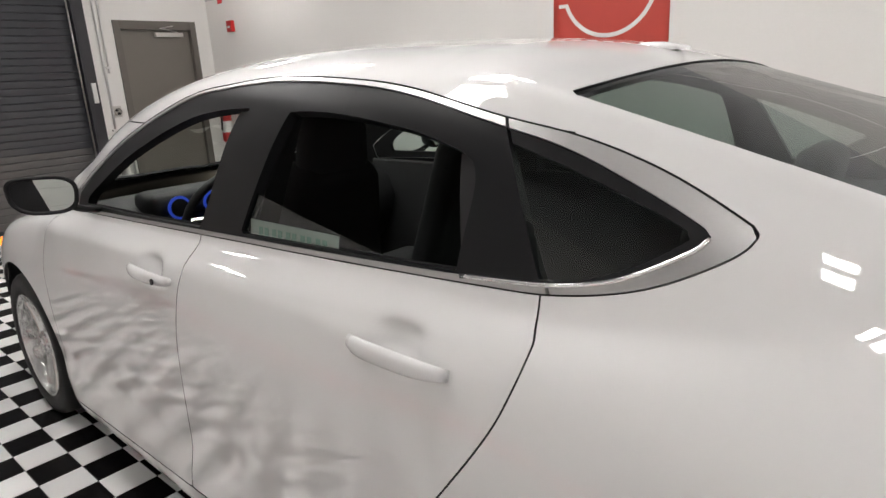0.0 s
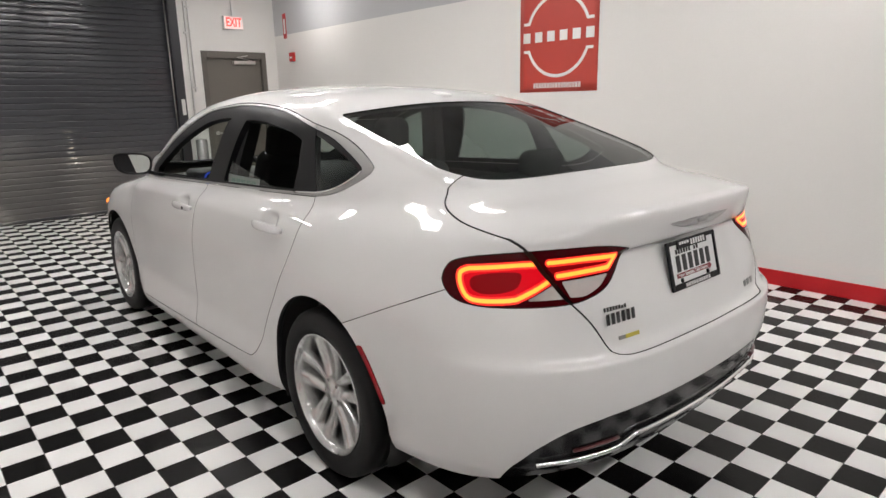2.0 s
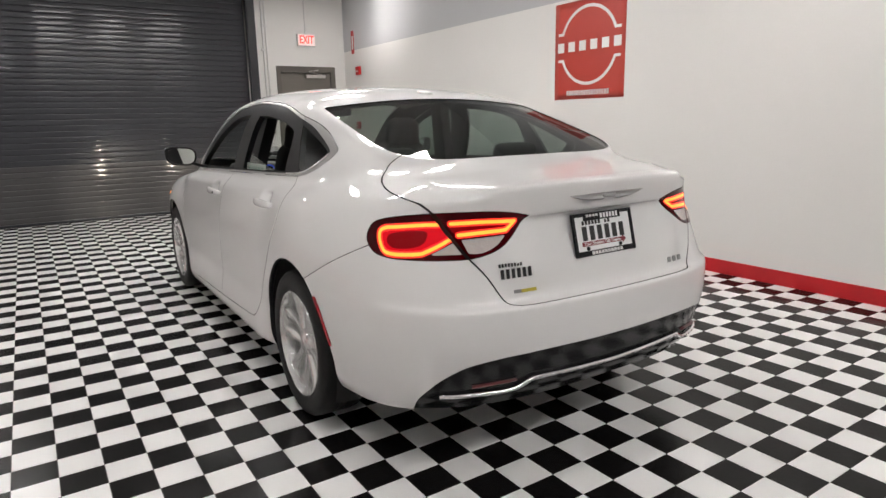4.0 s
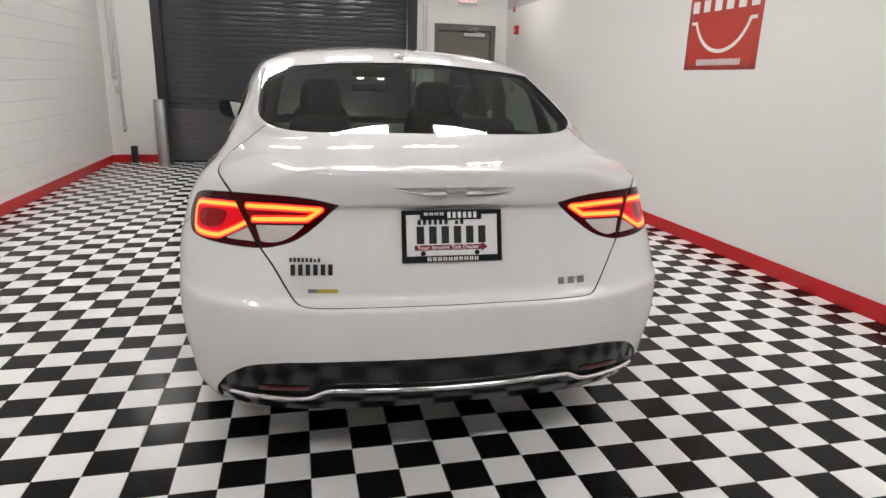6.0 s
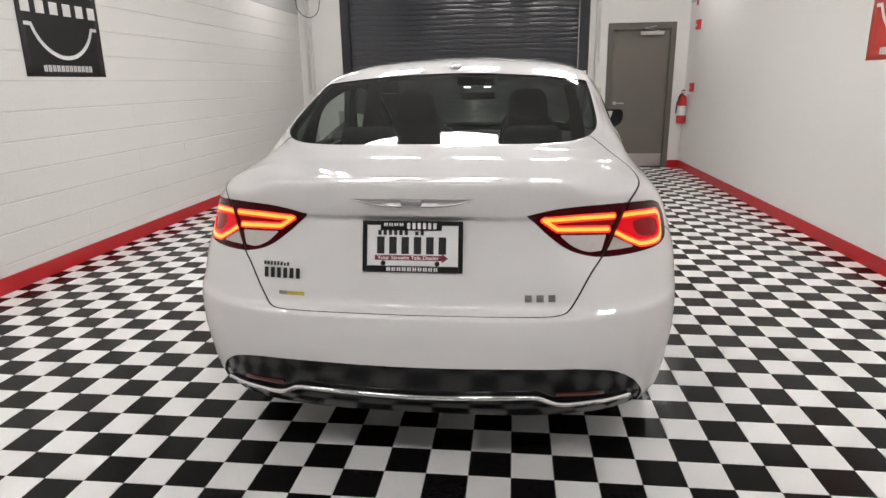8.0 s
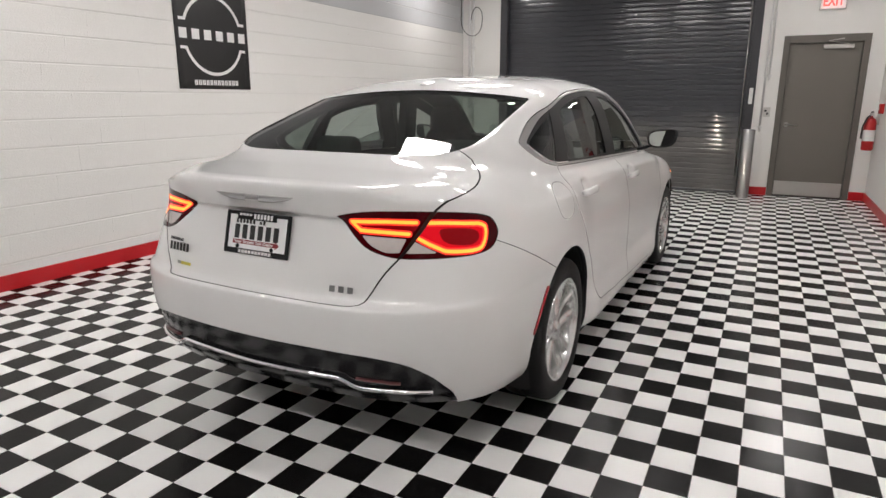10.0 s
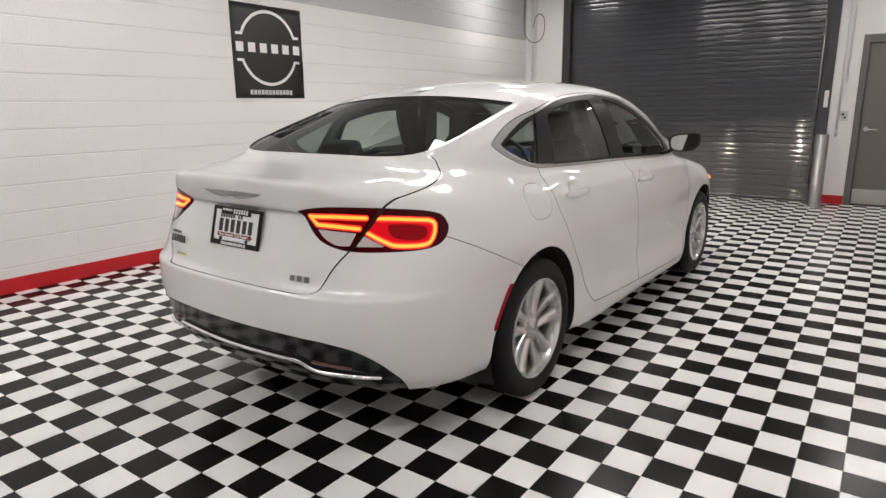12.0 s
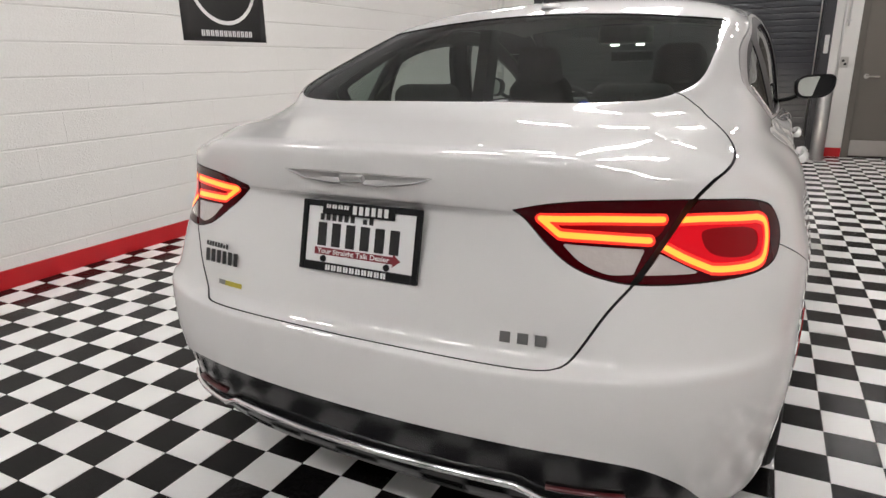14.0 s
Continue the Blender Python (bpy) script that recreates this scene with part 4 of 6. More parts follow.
DOOR_R = smooth_loop([(0.285, 1.30), (0.285, 1.30), (0.280, 1.05), (0.262, 0.985), (0.282, 0.905), (0.330, 0.815), (0.430, 0.67), (0.545, 0.52), (0.650, 0.365), (0.700, 0.318), (0.79, 0.300), (1.40, 0.270), (1.40, 0.270),
                      (1.375, 0.65), (1.372, 0.86), (1.345, 0.97), (1.335, 1.30), (1.335, 1.30)], 8)
DOOR_F = smooth_loop([(1.335, 1.30), (1.335, 1.30), (1.345, 0.97), (1.372, 0.86), (1.375, 0.65), (1.40, 0.270), (1.40, 0.270), (2.28, 0.245), (2.40, 0.265), (2.43, 0.40), (2.45, 0.70), (2.46, 0.92), (2.43, 0.985), (2.38, 1.06), (2.34, 1.30), (2.34, 1.30)], 8)
LID = smooth_loop([(-0.05, 0.585), (0.0, 0.585), (0.25, 0.592), (0.40, 0.606), (0.462, 0.632), (0.500, 0.700), (0.545, 0.810), (0.585, 0.900), (0.622, 1.010), (0.655, 1.110), (0.690, 1.200), (0.712, 1.300), (0.712, 1.420), (0.685, 1.540), (0.640, 1.620), (0.575, 1.675), (0.3, 1.69), (-0.05, 1.69), (-0.05, 1.69), (-0.05, 0.585)], 6)
TAIL = smooth_loop([(0.360, 0.963), (0.360, 0.963), (0.43, 0.978), (0.54, 0.987), (0.72, 0.986), (0.872, 0.975), (0.957, 0.960), (0.998, 0.940), (1.020, 0.895), (0.994, 0.852), (0.932, 0.835), (0.81, 0.831), (0.625, 0.832), (0.54, 0.844),
                    (0.478, 0.866), (0.43, 0.902), (0.391, 0.942)], 6)
WINDSCREEN = smooth_loop([(-0.1, 1.72), (0, 1.72), (0.3, 1.70), (0.545, 1.64), (0.545, 1.64), (0.60, 1.95), (0.665, 2.28), (0.70, 2.52), (0.62, 2.66), (0.35, 2.80), (0.0, 2.84), (-0.1, 2.84), (-0.1, 2.84), (-0.1, 1.72)], 6)
HOOD = smooth_loop([(-0.1, 2.90), (0, 2.90), (0.40, 2.85), (0.66, 2.73), (0.745, 2.66), (0.755, 2.9), (0.72, 3.3), (0.60, 3.62), (0.35, 3.74), (0, 3.78), (-0.1, 3.78), (-0.1, 3.78), (-0.1, 2.9)], 6)
HEADLIGHT = smooth_loop([(3.22, 0.76), (3.30, 0.73), (3.6, 0.67), (3.84, 0.64), (3.84, 0.70), (3.6, 0.76), (3.35, 0.795)], 6)
DIFFUSER = smooth_loop([(-0.3, 0.503), (0.0, 0.503), (0.24, 0.506), (0.40, 0.502), (0.505, 0.495), (0.63, 0.472), (0.73, 0.424), (0.79, 0.376), (0.83, 0.335), (0.85, 0.27), (0.85, 0.20), (0.85, 0.20), (-0.3, 0.20), (-0.3, 0.20), (-0.3, 0.503)], 6)
FUEL = smooth_loop([(0.008, 0.925), (0.025, 0.982), (0.10, 1.002), (0.19, 0.985), (0.228, 0.915), (0.205, 0.862), (0.13, 0.845), (0.04, 0.862)], 6)


def bumper_line(p):
    """Below the seam that runs from the lamp to the wheel arch, or under the lid."""
    y, z = p[:, 1], p[:, 2]
    seam = 0.872 + (y + 0.531) * (0.665 - 0.872) / (0.531 - 0.070)
    seam = np.where(y < -0.60, 0.90, seam)
    return np.maximum(z - seam, y - 0.35)


def refine(faces, field, reach, n):
    """Quads near an outline in n by n smaller ones, so that fine lines can be cut from them."""
    d = field(skin.array())
    out, cache = [], {}

    def point(key, p, nm):
        if key not in cache:
            skin.v.append(p)
            skin.n.append(nm / (np.linalg.norm(nm) + 1e-12))
            cache[key] = len(skin.v) - 1
        return cache[key]

    for f in faces:
        if min(d[i] for i in f) > reach:
            out.append(f)
            continue
        g = {}
        for r in range(n + 1):
            for c in range(n + 1):
                u, w = c / n, r / n
                ks = ((1 - u) * (1 - w), u * (1 - w), u * w, (1 - u) * w)
                near = [(i, round(k * n * n)) for i, k in zip(f, ks) if k > 1e-9]
                if len(near) == 1:
                    g[r, c] = near[0][0]
                    continue
                key = tuple(sorted(near)) if len(near) == 2 else (f[0], r, c)
                g[r, c] = point(key, sum(skin.v[i] * k for i, k in zip(f, ks)), sum(skin.n[i] * k for i, k in zip(f, ks)))
        out += [[g[r, c], g[r, c + 1], g[r + 1, c + 1], g[r + 1, c]] for r in range(n) for c in range(n)]
    skin.arr = None
    return out


ALL = refine(ALL, rear_f(TAIL), 0.012, 5)
arch = lambda yc, r: (lambda p: np.maximum(np.hypot(p[:, 1] - yc, (p[:, 2] - AXLE_Z) * np.where(p[:, 2] < AXLE_Z, 0.86, 1.0)) - r, 0.4 - p[:, 0]))  # noqa: E731
_, F = skin.cut(ALL, arch(AXLE_R, 0.388))
_, F = skin.cut(F, arch(AXLE_F, 0.388))
dlo, F = skin.split(F, side_f(DLO), 0.0028)
rglass, F = skin.split(F, plan_f(REAR_GLASS, 1.1))
wglass, F = skin.split(F, plan_f(WINDSCREEN, 0.99))
tail, F = skin.split(F, rear_f(TAIL), 0.003)
head, F = skin.split(F, side_f(HEADLIGHT, 0.3), 0.003)
lid, F = skin.split(F, lid_f(LID), 0.0050)
rdoor, F = skin.split(F, side_f(DOOR_R, 0.5), 0.0036)
fdoor, F = skin.split(F, side_f(DOOR_F, 0.5), 0.0036)
hood, F = skin.split(F, plan_f(HOOD, 0.7), 0.005)
diffuser, F = skin.split(F, rear_f(DIFFUSER))
bumper, F = skin.split(F, bumper_line, 0.003)
body = F

car = tagged(new("car"), "white four-door sedan with its tail lamps lit", "car")
CAR = pose(0.009, 0, 0, 0, 0, -0.95)
car.matrix_basis = CAR

flap_area, body = skin.cut(body, lambda p: side_f(FUEL, 0.5)(p) - 0.0009)
fuel, _ = skin.cut(flap_area, lambda p: side_f(FUEL, 0.5)(p) + 0.0009)
skin.build("body", body, M_PAINT, car, "both", dark_rim=True)
skin.build("quarter_patch", flap_area, M_PAINT, car, "left", rim=0.0)
skin.build("fuel_flap", fuel, M_PAINT, car, "right", dark_rim=True)
skin.build("boot_lid", lid, M_PAINT, car, "both", dark_rim=True)
rear_bumper = skin.build("rear_bumper", bumper, M_PAINT, car, "both", dark_rim=True)[0]
skin.build("bonnet", hood, M_PAINT, car, "both", dark_rim=True)
skin.build("rear_door", rdoor, M_PAINT, car, "each", dark_rim=True)
skin.build("front_door", fdoor, M_PAINT, car, "each", dark_rim=True)
skin.build("diffuser", diffuser, M_BLACKPLASTIC, car, "both", off=-0.006, label="black plastic lower bumper insert")
skin.build("rear_window", rglass, M_GLASS_TINT, car, "both", rim=0.0, off=-0.003, label="tinted rear window")
skin.build("windscreen", wglass, M_GLASS, car, "both", rim=0.0, off=-0.003)
# side windows
trim_in, trim = skin.split(dlo, side_f(DLO_IN))
trim_b, trim_f = skin.split(trim, lambda p: p[:, 1] - (0.267 + (p[:, 2] - 1.06) * 0.555), 0.006)
for faces_ in (trim_b, trim_f):
    skin.build("window_surround", faces_, M_SURROUND, car, "each", label="satin chrome window surround")
qg, around = skin.split(trim_in, side_f(Q_GLASS))
rg, rest = skin.split(around, side_f(R_GLASS))
fg, rest = skin.split(rest, side_f(F_GLASS))
shut_line = lambda p: p[:, 1] - (0.267 + (p[:, 2] - 1.06) * 0.555)  # noqa: E731
_, frame_l = skin.split(around, side_f(R_OPEN))
_, frame_l = skin.split(frame_l, side_f(F_OPEN))
for faces_, side_ in ((rest, "right"), (frame_l, "left")):
    back_, fore_ = skin.split(faces_, shut_line, 0.006)
    skin.build("quarter_frame", back_, M_BLACKTRIM, car, side_, off=-0.004, label="gloss black quarter window border")
    skin.build("window_frame", fore_, M_BLACKTRIM, car, side_, off=-0.004, rim=0.030 if side_ == "left" else 0.012, label="gloss black window pillar trim")
skin.build("quarter_window", qg, M_GLASS_DARK, car, "each", rim=0.0, off=-0.006)
skin.build("rear_door_window", rg, M_GLASS_DARK, car, "right", rim=0.0, off=-0.008)
skin.build("front_door_window", fg, M_GLASS_TINT, car, "right", rim=0.0, off=-0.008)
low, _ = skin.cut(rg, lambda p: p[:, 2] - (1.055 + 0.19 * (p[:, 1] - 0.6)))
skin.build("rear_door_window", low, M_GLASS_DARK, car, "left", rim=0.003, off=-0.012, label="half-lowered tinted window")
skin.build("headlamp_cover", head, M_HEADGLASS, car, "each", rim=0.0)
# bright bead along the inner edge of the surround's rear corner
bead = smooth_loop([(0.44, 1.060), (0.27, 1.072), (0.16, 1.097), (0.072, 1.142), (0.050, 1.162)], 6, closed=False)
for sx in (1, -1):
    pts = []
    for y_, z_ in bead:
        keep = np.where(GRID[..., 0].ravel() > 0.55)[0]
        flat_ = GRID.reshape(-1, 3)[keep]
        pts.append((sx * (flat_[np.argmin((flat_[:, 1] - y_) ** 2 + (flat_[:, 2] - z_) ** 2), 0] + 0.001), y_, z_))
    pts = np.array(pts)
    pts[1:-1, 0] = (pts[:-2, 0] + pts[1:-1, 0] + pts[2:, 0]) / 3
    part("chrome_bead", tube_bm(pts, 0.0045, 8), M_CHROME, car, "bright chrome bead under the quarter window", smooth=True)
# added dark sheet behind the panel gaps, in place of the shade there
lining = body + fuel + lid + bumper + hood + rdoor + fdoor + trim + rest + diffuser + tail
skin.build("inner_lining", lining, M_GAP, car, "both", rim=0.0, off=-0.022)

# tail lamps: a dark lens, glowing tubes, red fields and clear reversing lenses
A_OF = lambda p: p[:, 0] + 0.6 * (p[:, 1] + 0.85)  # noqa: E731


def along(points, width):
    """Distance field of a band round an open line in the corner's plane."""
    line = smooth_loop(points, 6, closed=False)

    def f(p):
        u, v = A_OF(p), p[:, 2]
        best = np.full(len(u), 1e9)
        for (ax, ay), (bx, by) in zip(line[:-1], line[1:]):
            dx, dy = bx - ax, by - ay
            k = np.clip(((u - ax) * dx + (v - ay) * dy) / (dx * dx + dy * dy + 1e-12), 0, 1)
            best = np.minimum(best, (u - ax - k * dx) ** 2 + (v - ay - k * dy) ** 2)
        return np.sqrt(best) - width

    return f


OUTER_TUBE = [(0.722, 0.948), (0.80, 0.946), (0.935, 0.935), (0.935, 0.935), (0.962, 0.922), (0.965, 0.890), (0.948, 0.857), (0.912, 0.848), (0.842, 0.849), (0.795, 0.853), (0.795, 0.853), (0.732, 0.877), (0.680, 0.901)]
INNER_TUBE = [(0.682, 0.950), (0.545, 0.952), (0.420, 0.948), (0.420, 0.948), (0.458, 0.921), (0.458, 0.921), (0.545, 0.918), (0.652, 0.912)]
CLEAR_IN = smooth_loop([(0.462, 0.905), (0.462, 0.905), (0.640, 0.896), (0.640, 0.896), (0.612, 0.851), (0.612, 0.851), (0.556, 0.851), (0.500, 0.872)], 5)
CLEAR_OUT = smooth_loop([(0.668, 0.889), (0.668, 0.889), (0.765, 0.848), (0.765, 0.848), (0.630, 0.849), (0.630, 0.849)], 5)
FIELD = smooth_loop(OUTER_TUBE, 6)
FIELD_IN = smooth_loop(INNER_TUBE, 6)
DEEP = smooth_loop([(0.780, 0.925), (0.86, 0.925), (0.926, 0.912), (0.936, 0.885), (0.908, 0.868), (0.85, 0.869), (0.800, 0.880), (0.778, 0.900)], 6)
tail_in, tail_out = skin.split(tail, lid_f(LID), 0.011)


def tail_lamp(faces, side, tube, field, clear, deep):
    """One half of a lamp: dark lens, a glowing tube with a paler core, red field and clear reversing lens."""
    lamp = tagged(new("tail_lamp"), "lit red tail lamp with glowing light tube and clear lens")
    lamp.parent = car
    edge, rest_ = skin.cut(faces, along(tube, 0.0112))
    core, edge = skin.cut(edge, along(tube, 0.0058))
    inner, rest_ = skin.cut(rest_, rear_f(field))
    clear_, rest_ = skin.cut(rest_, rear_f(clear))
    pieces = [(rest_, "lens_border", M_LENSDARK, 0.0), (edge, "tube_edge", M_TUBE, -0.001), (core, "light_tube", M_CORE, -0.001), (clear_, "reversing_lens", M_REVERSE, -0.001)]
    if deep is not None:
        dark, inner = skin.cut(inner, rear_f(deep))
        pieces.append((dark, "deep_lens", M_LENSDEEP, -0.004))
    pieces.append((inner, "red_lens", M_LENSMID if deep is not None else M_LENSDEEP, -0.002))
    for faces_, nm, m_, off_ in pieces:
        skin.build(nm, faces_, m_, lamp, side, rim=0.004, off=off_)


for side in ("right", "left"):
    tail_lamp(tail_in, side, INNER_TUBE, FIELD_IN, CLEAR_IN, None)
    tail_lamp(tail_out, side, OUTER_TUBE, FIELD, CLEAR_OUT, DEEP)


# ---- places on the skin ----
FLAT = GRID.reshape(-1, 3)


def on_skin(a, b, axes, test, lift=0.0):
    """The skin's point and normal at two coordinates, among points that pass the test."""
    keep = np.where(test(FLAT))[0]
    d = (FLAT[keep, axes[0]] - a) ** 2 + (FLAT[keep, axes[1]] - b) ** 2
    near = keep[np.argsort(d)[:6]]
    w = 1 / (np.sort(d)[:6] + 1e-6)
    w /= w.sum()
    p = (FLAT[near] * w[:, None]).sum(0)
    n = (NORM.reshape(-1, 3)[near] * w[:, None]).sum(0)
    n /= np.linalg.norm(n)
    p[axes[0]], p[axes[1]] = a, b
    return Vector(p + lift * n), Vector(n)


def rear_at(x, z, lift=0.0):
    p, n = on_skin(abs(x), z, (0, 2), lambda q: (q[:, 1] < -0.3) & (q[:, 2] < 1.06), lift)
    return (p, n) if x >= 0 else (Vector((-p.x, p.y, p.z)), Vector((-n.x, n.y, n.z)))


def side_at(y, z, lift=0.0):
    return on_skin(y, z, (1, 2), lambda q: q[:, 0] > 0.55, lift)


def top_at(x, y, lift=0.0):
    return on_skin(abs(x), y, (0, 1), lambda q: q[:, 2] > 1.05, lift)


def facing(p, n, up=(0, 0, 1)):
    """A pose at p whose z axis is n and whose y axis is near up."""
    n = Vector(n).normalized()
    x = Vector(up).cross(n).normalized()
    y = n.cross(x)
    m = Matrix((x, y, n)).transposed().to_4x4()
    m.translation = p
    return m


# ---- bumper insert: chrome strip, red reflectors ----
strip = []
for x, z in ((0.690, 0.358), (0.62, 0.363), (0.55, 0.366), (0.485, 0.366), (0.445, 0.373), (0.41, 0.390), (0.385, 0.400), (0.33, 0.401), (0.18, 0.397), (0.05, 0.393)):
    strip.append(rear_at(x, z, 0.004)[0])
strip = strip + [Vector((-p.x, p.y, p.z)) for p in reversed(strip)]
fine = smooth_loop([tuple(p) for p in strip], 5, closed=False)
part("chrome_strip", tube_bm(fine, 0.0085, 10, flat=1.0), M_CHROME, car, "bright chrome strip across the lower bumper", smooth=True)
for sx in (1, -1):
    pts = [rear_at(sx * (0.45 + 0.030 * k), 0.402 - 0.002 * k, -0.004)[0] for k in range(6)]
    part("low_reflector", tube_bm(pts, 0.009, 8, flat=0.6), M_REFLECTOR_LOW, car, "dark red reflector", smooth=True)
# side reflectors behind the rear wheels
ring_r = lambda p: np.hypot(p[:, 1] - AXLE_R, p[:, 2] - AXLE_Z)  # noqa: E731
ang = lambda p: np.degrees(np.arctan2(p[:, 2] - AXLE_Z, AXLE_R - p[:, 1]))  # noqa: E731
refl, _ = skin.cut(bumper, lambda p: np.maximum.reduce([ring_r(p) - 0.412, 0.3895 - ring_r(p), (ang(p) - 46) * 0.006, (15 - ang(p)) * 0.006, 0.5 - p[:, 0]]))
skin.build("side_reflector", refl, M_REFLECTOR, car, "each", rim=0.003, off=0.0035, label="red side reflector")
# amber markers by the headlamps
for sx in (1, -1):
    p, n = side_at(3.30, 0.735, 0.003)
    p, n = Vector((sx * p.x, p.y, p.z)), Vector((sx * n.x, n.y, n.z))
    b = box_bm(-0.055, 0.055, -0.012, 0.012, -0.01, 0.004, 0.004)
    part("amber_marker", b, M_AMBER, car, "lit amber side marker").matrix_basis = facing(p, n)

# ---- number plate, badges ----
plate = tagged(new("number_plate"), "white dealer plate in a black frame")
plate.parent = car
plate.matrix_basis = Matrix.Translation((-0.004, -0.857, 0.869)) @ pose(0, 0, 0, 90 - 14.0, 0, 0)
b = bmesh.new()
for x0, x1, y0, y1 in ((-0.157, -0.143, -0.080, 0.080), (0.143, 0.157, -0.080, 0.080), (-0.143, 0.143, -0.080, -0.060), (-0.143, 0.143, 0.066, 0.080)):
    box_bm(x0, x1, y0, y1, -0.004, 0.006, 0.0025, bm=b)
part("plate_frame", b, M_BLACKTRIM, plate, "black plastic plate frame")
part("plate_sheet", box_bm(-0.145, 0.145, -0.062, 0.068, -0.006, 0.001, 0.0005), M_PLATE, plate)
b = box_bm(-0.10, 0.092, 0.050, 0.079, 0.003, 0.008, 0.002)
part("frame_tab", b, M_BLACKTRIM, plate)
up_z = 0.0022
blocks("", TALL_WORD, 0.098, 0.024, pose(0.030, 0.064, 0.0086), M_SIGN_WHITE, plate)
bars("", 4, 0.065, 0.009, pose(-0.058, 0.068, 0.0086), M_SIGN_WHITE, plate)
blocks("", FLAT_WORD + [(0, 0), (0, 0.75), (0, 1)], 0.150, 0.015, pose(-0.036, 0.043, up_z), M_BLACKPRINT, plate)
blocks("", TALL_WORD, 0.232, 0.068, pose(-0.003, 0.003, up_z), M_BLACKPRINT, plate)
part("red_banner", box_bm(-0.118, 0.092, -0.043, -0.027, 0.0005, 0.0018), M_REDPRINT, plate)
arrow = bmesh.new()
arrow.faces.new([arrow.verts.new(q) for q in ((0.092, -0.050, 0.0018), (0.112, -0.035, 0.0018), (0.092, -0.020, 0.0018))])
part("red_arrow", arrow, M_REDPRINT, plate)
text_ob("banner_words", "Your Straight Talk Dealer", 0.016, pose(-0.013, -0.035, 0.0022), M_SIGN_WHITE, plate, 0.0002, 0.0003, width=0.195)
bars("", 10, 0.165, 0.012, pose(0.0, -0.070, 0.0068), M_SIGN_WHITE, plate)
for x in (-0.092, 0.078):
    part("screw", lathe_bm([(0.0, 0), (0.008, 0), (0.007, 0.004), (0, 0.005)], 12), M_BLACKTRIM, plate).matrix_basis = pose(x, -0.052, 0.001)
# plate lamps under the lid's edge
for x in (0.07, -0.07):
    p, n = rear_at(x, 0.958)
    ob = part("plate_lamp", box_bm(-0.02, 0.02, -0.006, 0.006, -0.004, 0.0), M_PLATELAMP, car, "small lit plate lamp")
    ob.matrix_basis = pose(x, p.y + 0.020, 0.960)


def wing_badge():
    """A flat winged badge: two long feathers either side of an oval middle."""
    bm = bmesh.new()
    n = 14
    for sx in (1, -1):
        rows = []
        for k in range(n + 1):
            s = k / n
            x = sx * (0.030 + 0.160 * s)
            top_, bot_ = 0.012 - 0.002 * s, -0.017 + 0.0245 * s ** 2.6
            bulge = 0.007 * (1 - s) + 0.003
            rows.append([bm.verts.new((x, bot_, 0)), bm.verts.new((x, bot_ + 0.15 * (top_ - bot_), bulge)), bm.verts.new((x, (top_ + bot_) / 2, bulge * 0.55)),
                         bm.verts.new((x, top_ - 0.15 * (top_ - bot_), bulge)), bm.verts.new((x, top_, 0))])
        for a, c in zip(rows[:-1], rows[1:]):
            for i in range(4):
                bm.faces.new((a[i], a[i + 1], c[i + 1], c[i]))
    return bm


p, n = rear_at(0, 1.012, 0.001)
badge = part("wing_badge", wing_badge(), M_WING, car, "chrome winged badge", angle=40)
badge.matrix_basis = facing(p, (0, -1, 0.1))
for v in badge.data.vertices:
    q, _ = rear_at(v.co.x, 1.012)
    v.co.z -= (q.y - p.y) * 1.0
b = box_bm(-0.034, 0.034, -0.010, 0.009, 0.0, 0.009, 0.006, 3)
part("badge_middle", b, M_WING, car, angle=40).matrix_basis = facing(p, (0, -1, 0.1))
part("badge_bar", box_bm(-0.026, 0.026, -0.004, 0.004, 0.008, 0.0105, 0.001), M_WING, car).matrix_basis = facing(p, (0, -1, 0.1))


def badge_blocks(name, shape, width, height, x, z, material):
    p, n = rear_at(x, z, 0.0030)
    blocks(name, shape, width, height, facing(p, n), material, car)


badge_blocks("dealer_sticker", TALL_WORD, 0.132, 0.042, -0.430, 0.776, M_BLACKPRINT)
badge_blocks("dealer_sticker_top", FLAT_WORD + [(0, 0.75), (0, 1)], 0.095, 0.012, -0.449, 0.805, M_BLACKPRINT)
badge_blocks("model_badge", [(0, 1)] * 3, 0.108, 0.022, 0.390, 0.717, M_BADGE)
for nm_, x_, w_, m_ in (("trim_badge", -0.385, 0.062, M_YELLOW), ("trim_badge", -0.428, 0.030, M_BADGE)):
    p, n = rear_at(x_, 0.713, 0.0012)
    part(nm_, box_bm(-w_ / 2, w_ / 2, -0.006, 0.006, -0.001, 0.0012, 0.0006), m_, car, "small flat trim badge").matrix_basis = facing(p, n)

# antenna fin on the roof
b = bmesh.new()
rows = []
for k in range(9):
    s = k / 8
    w, h = 0.034 * math.sqrt(max(1e-4, math.sin(math.pi * (0.04 + 0.92 * s)))), 0.004 + 0.012 * math.sin(math.pi * min(1, 0.06 + 0.85 * (1 - s))) ** 0.8
    y = -0.06 + 0.14 * s
    rows.append([b.verts.new((w * math.cos(t), y, h * math.sin(t))) for t in [math.pi * i / 8 for i in range(9)]])
for a, c in zip(rows[:-1], rows[1:]):
    for i in range(8):
        b.faces.new((a[i], a[i + 1], c[i + 1], c[i]))
b.faces.new(rows[0])
b.faces.new(rows[-1])
p, n = top_at(0.0, 0.42)
part("antenna_fin", b, M_PAINT, car, "white roof antenna fin", smooth=True).matrix_basis = Matrix.Translation((0, 0.42, p.z - 0.003)) @ pose(0, 0, 0, 6)


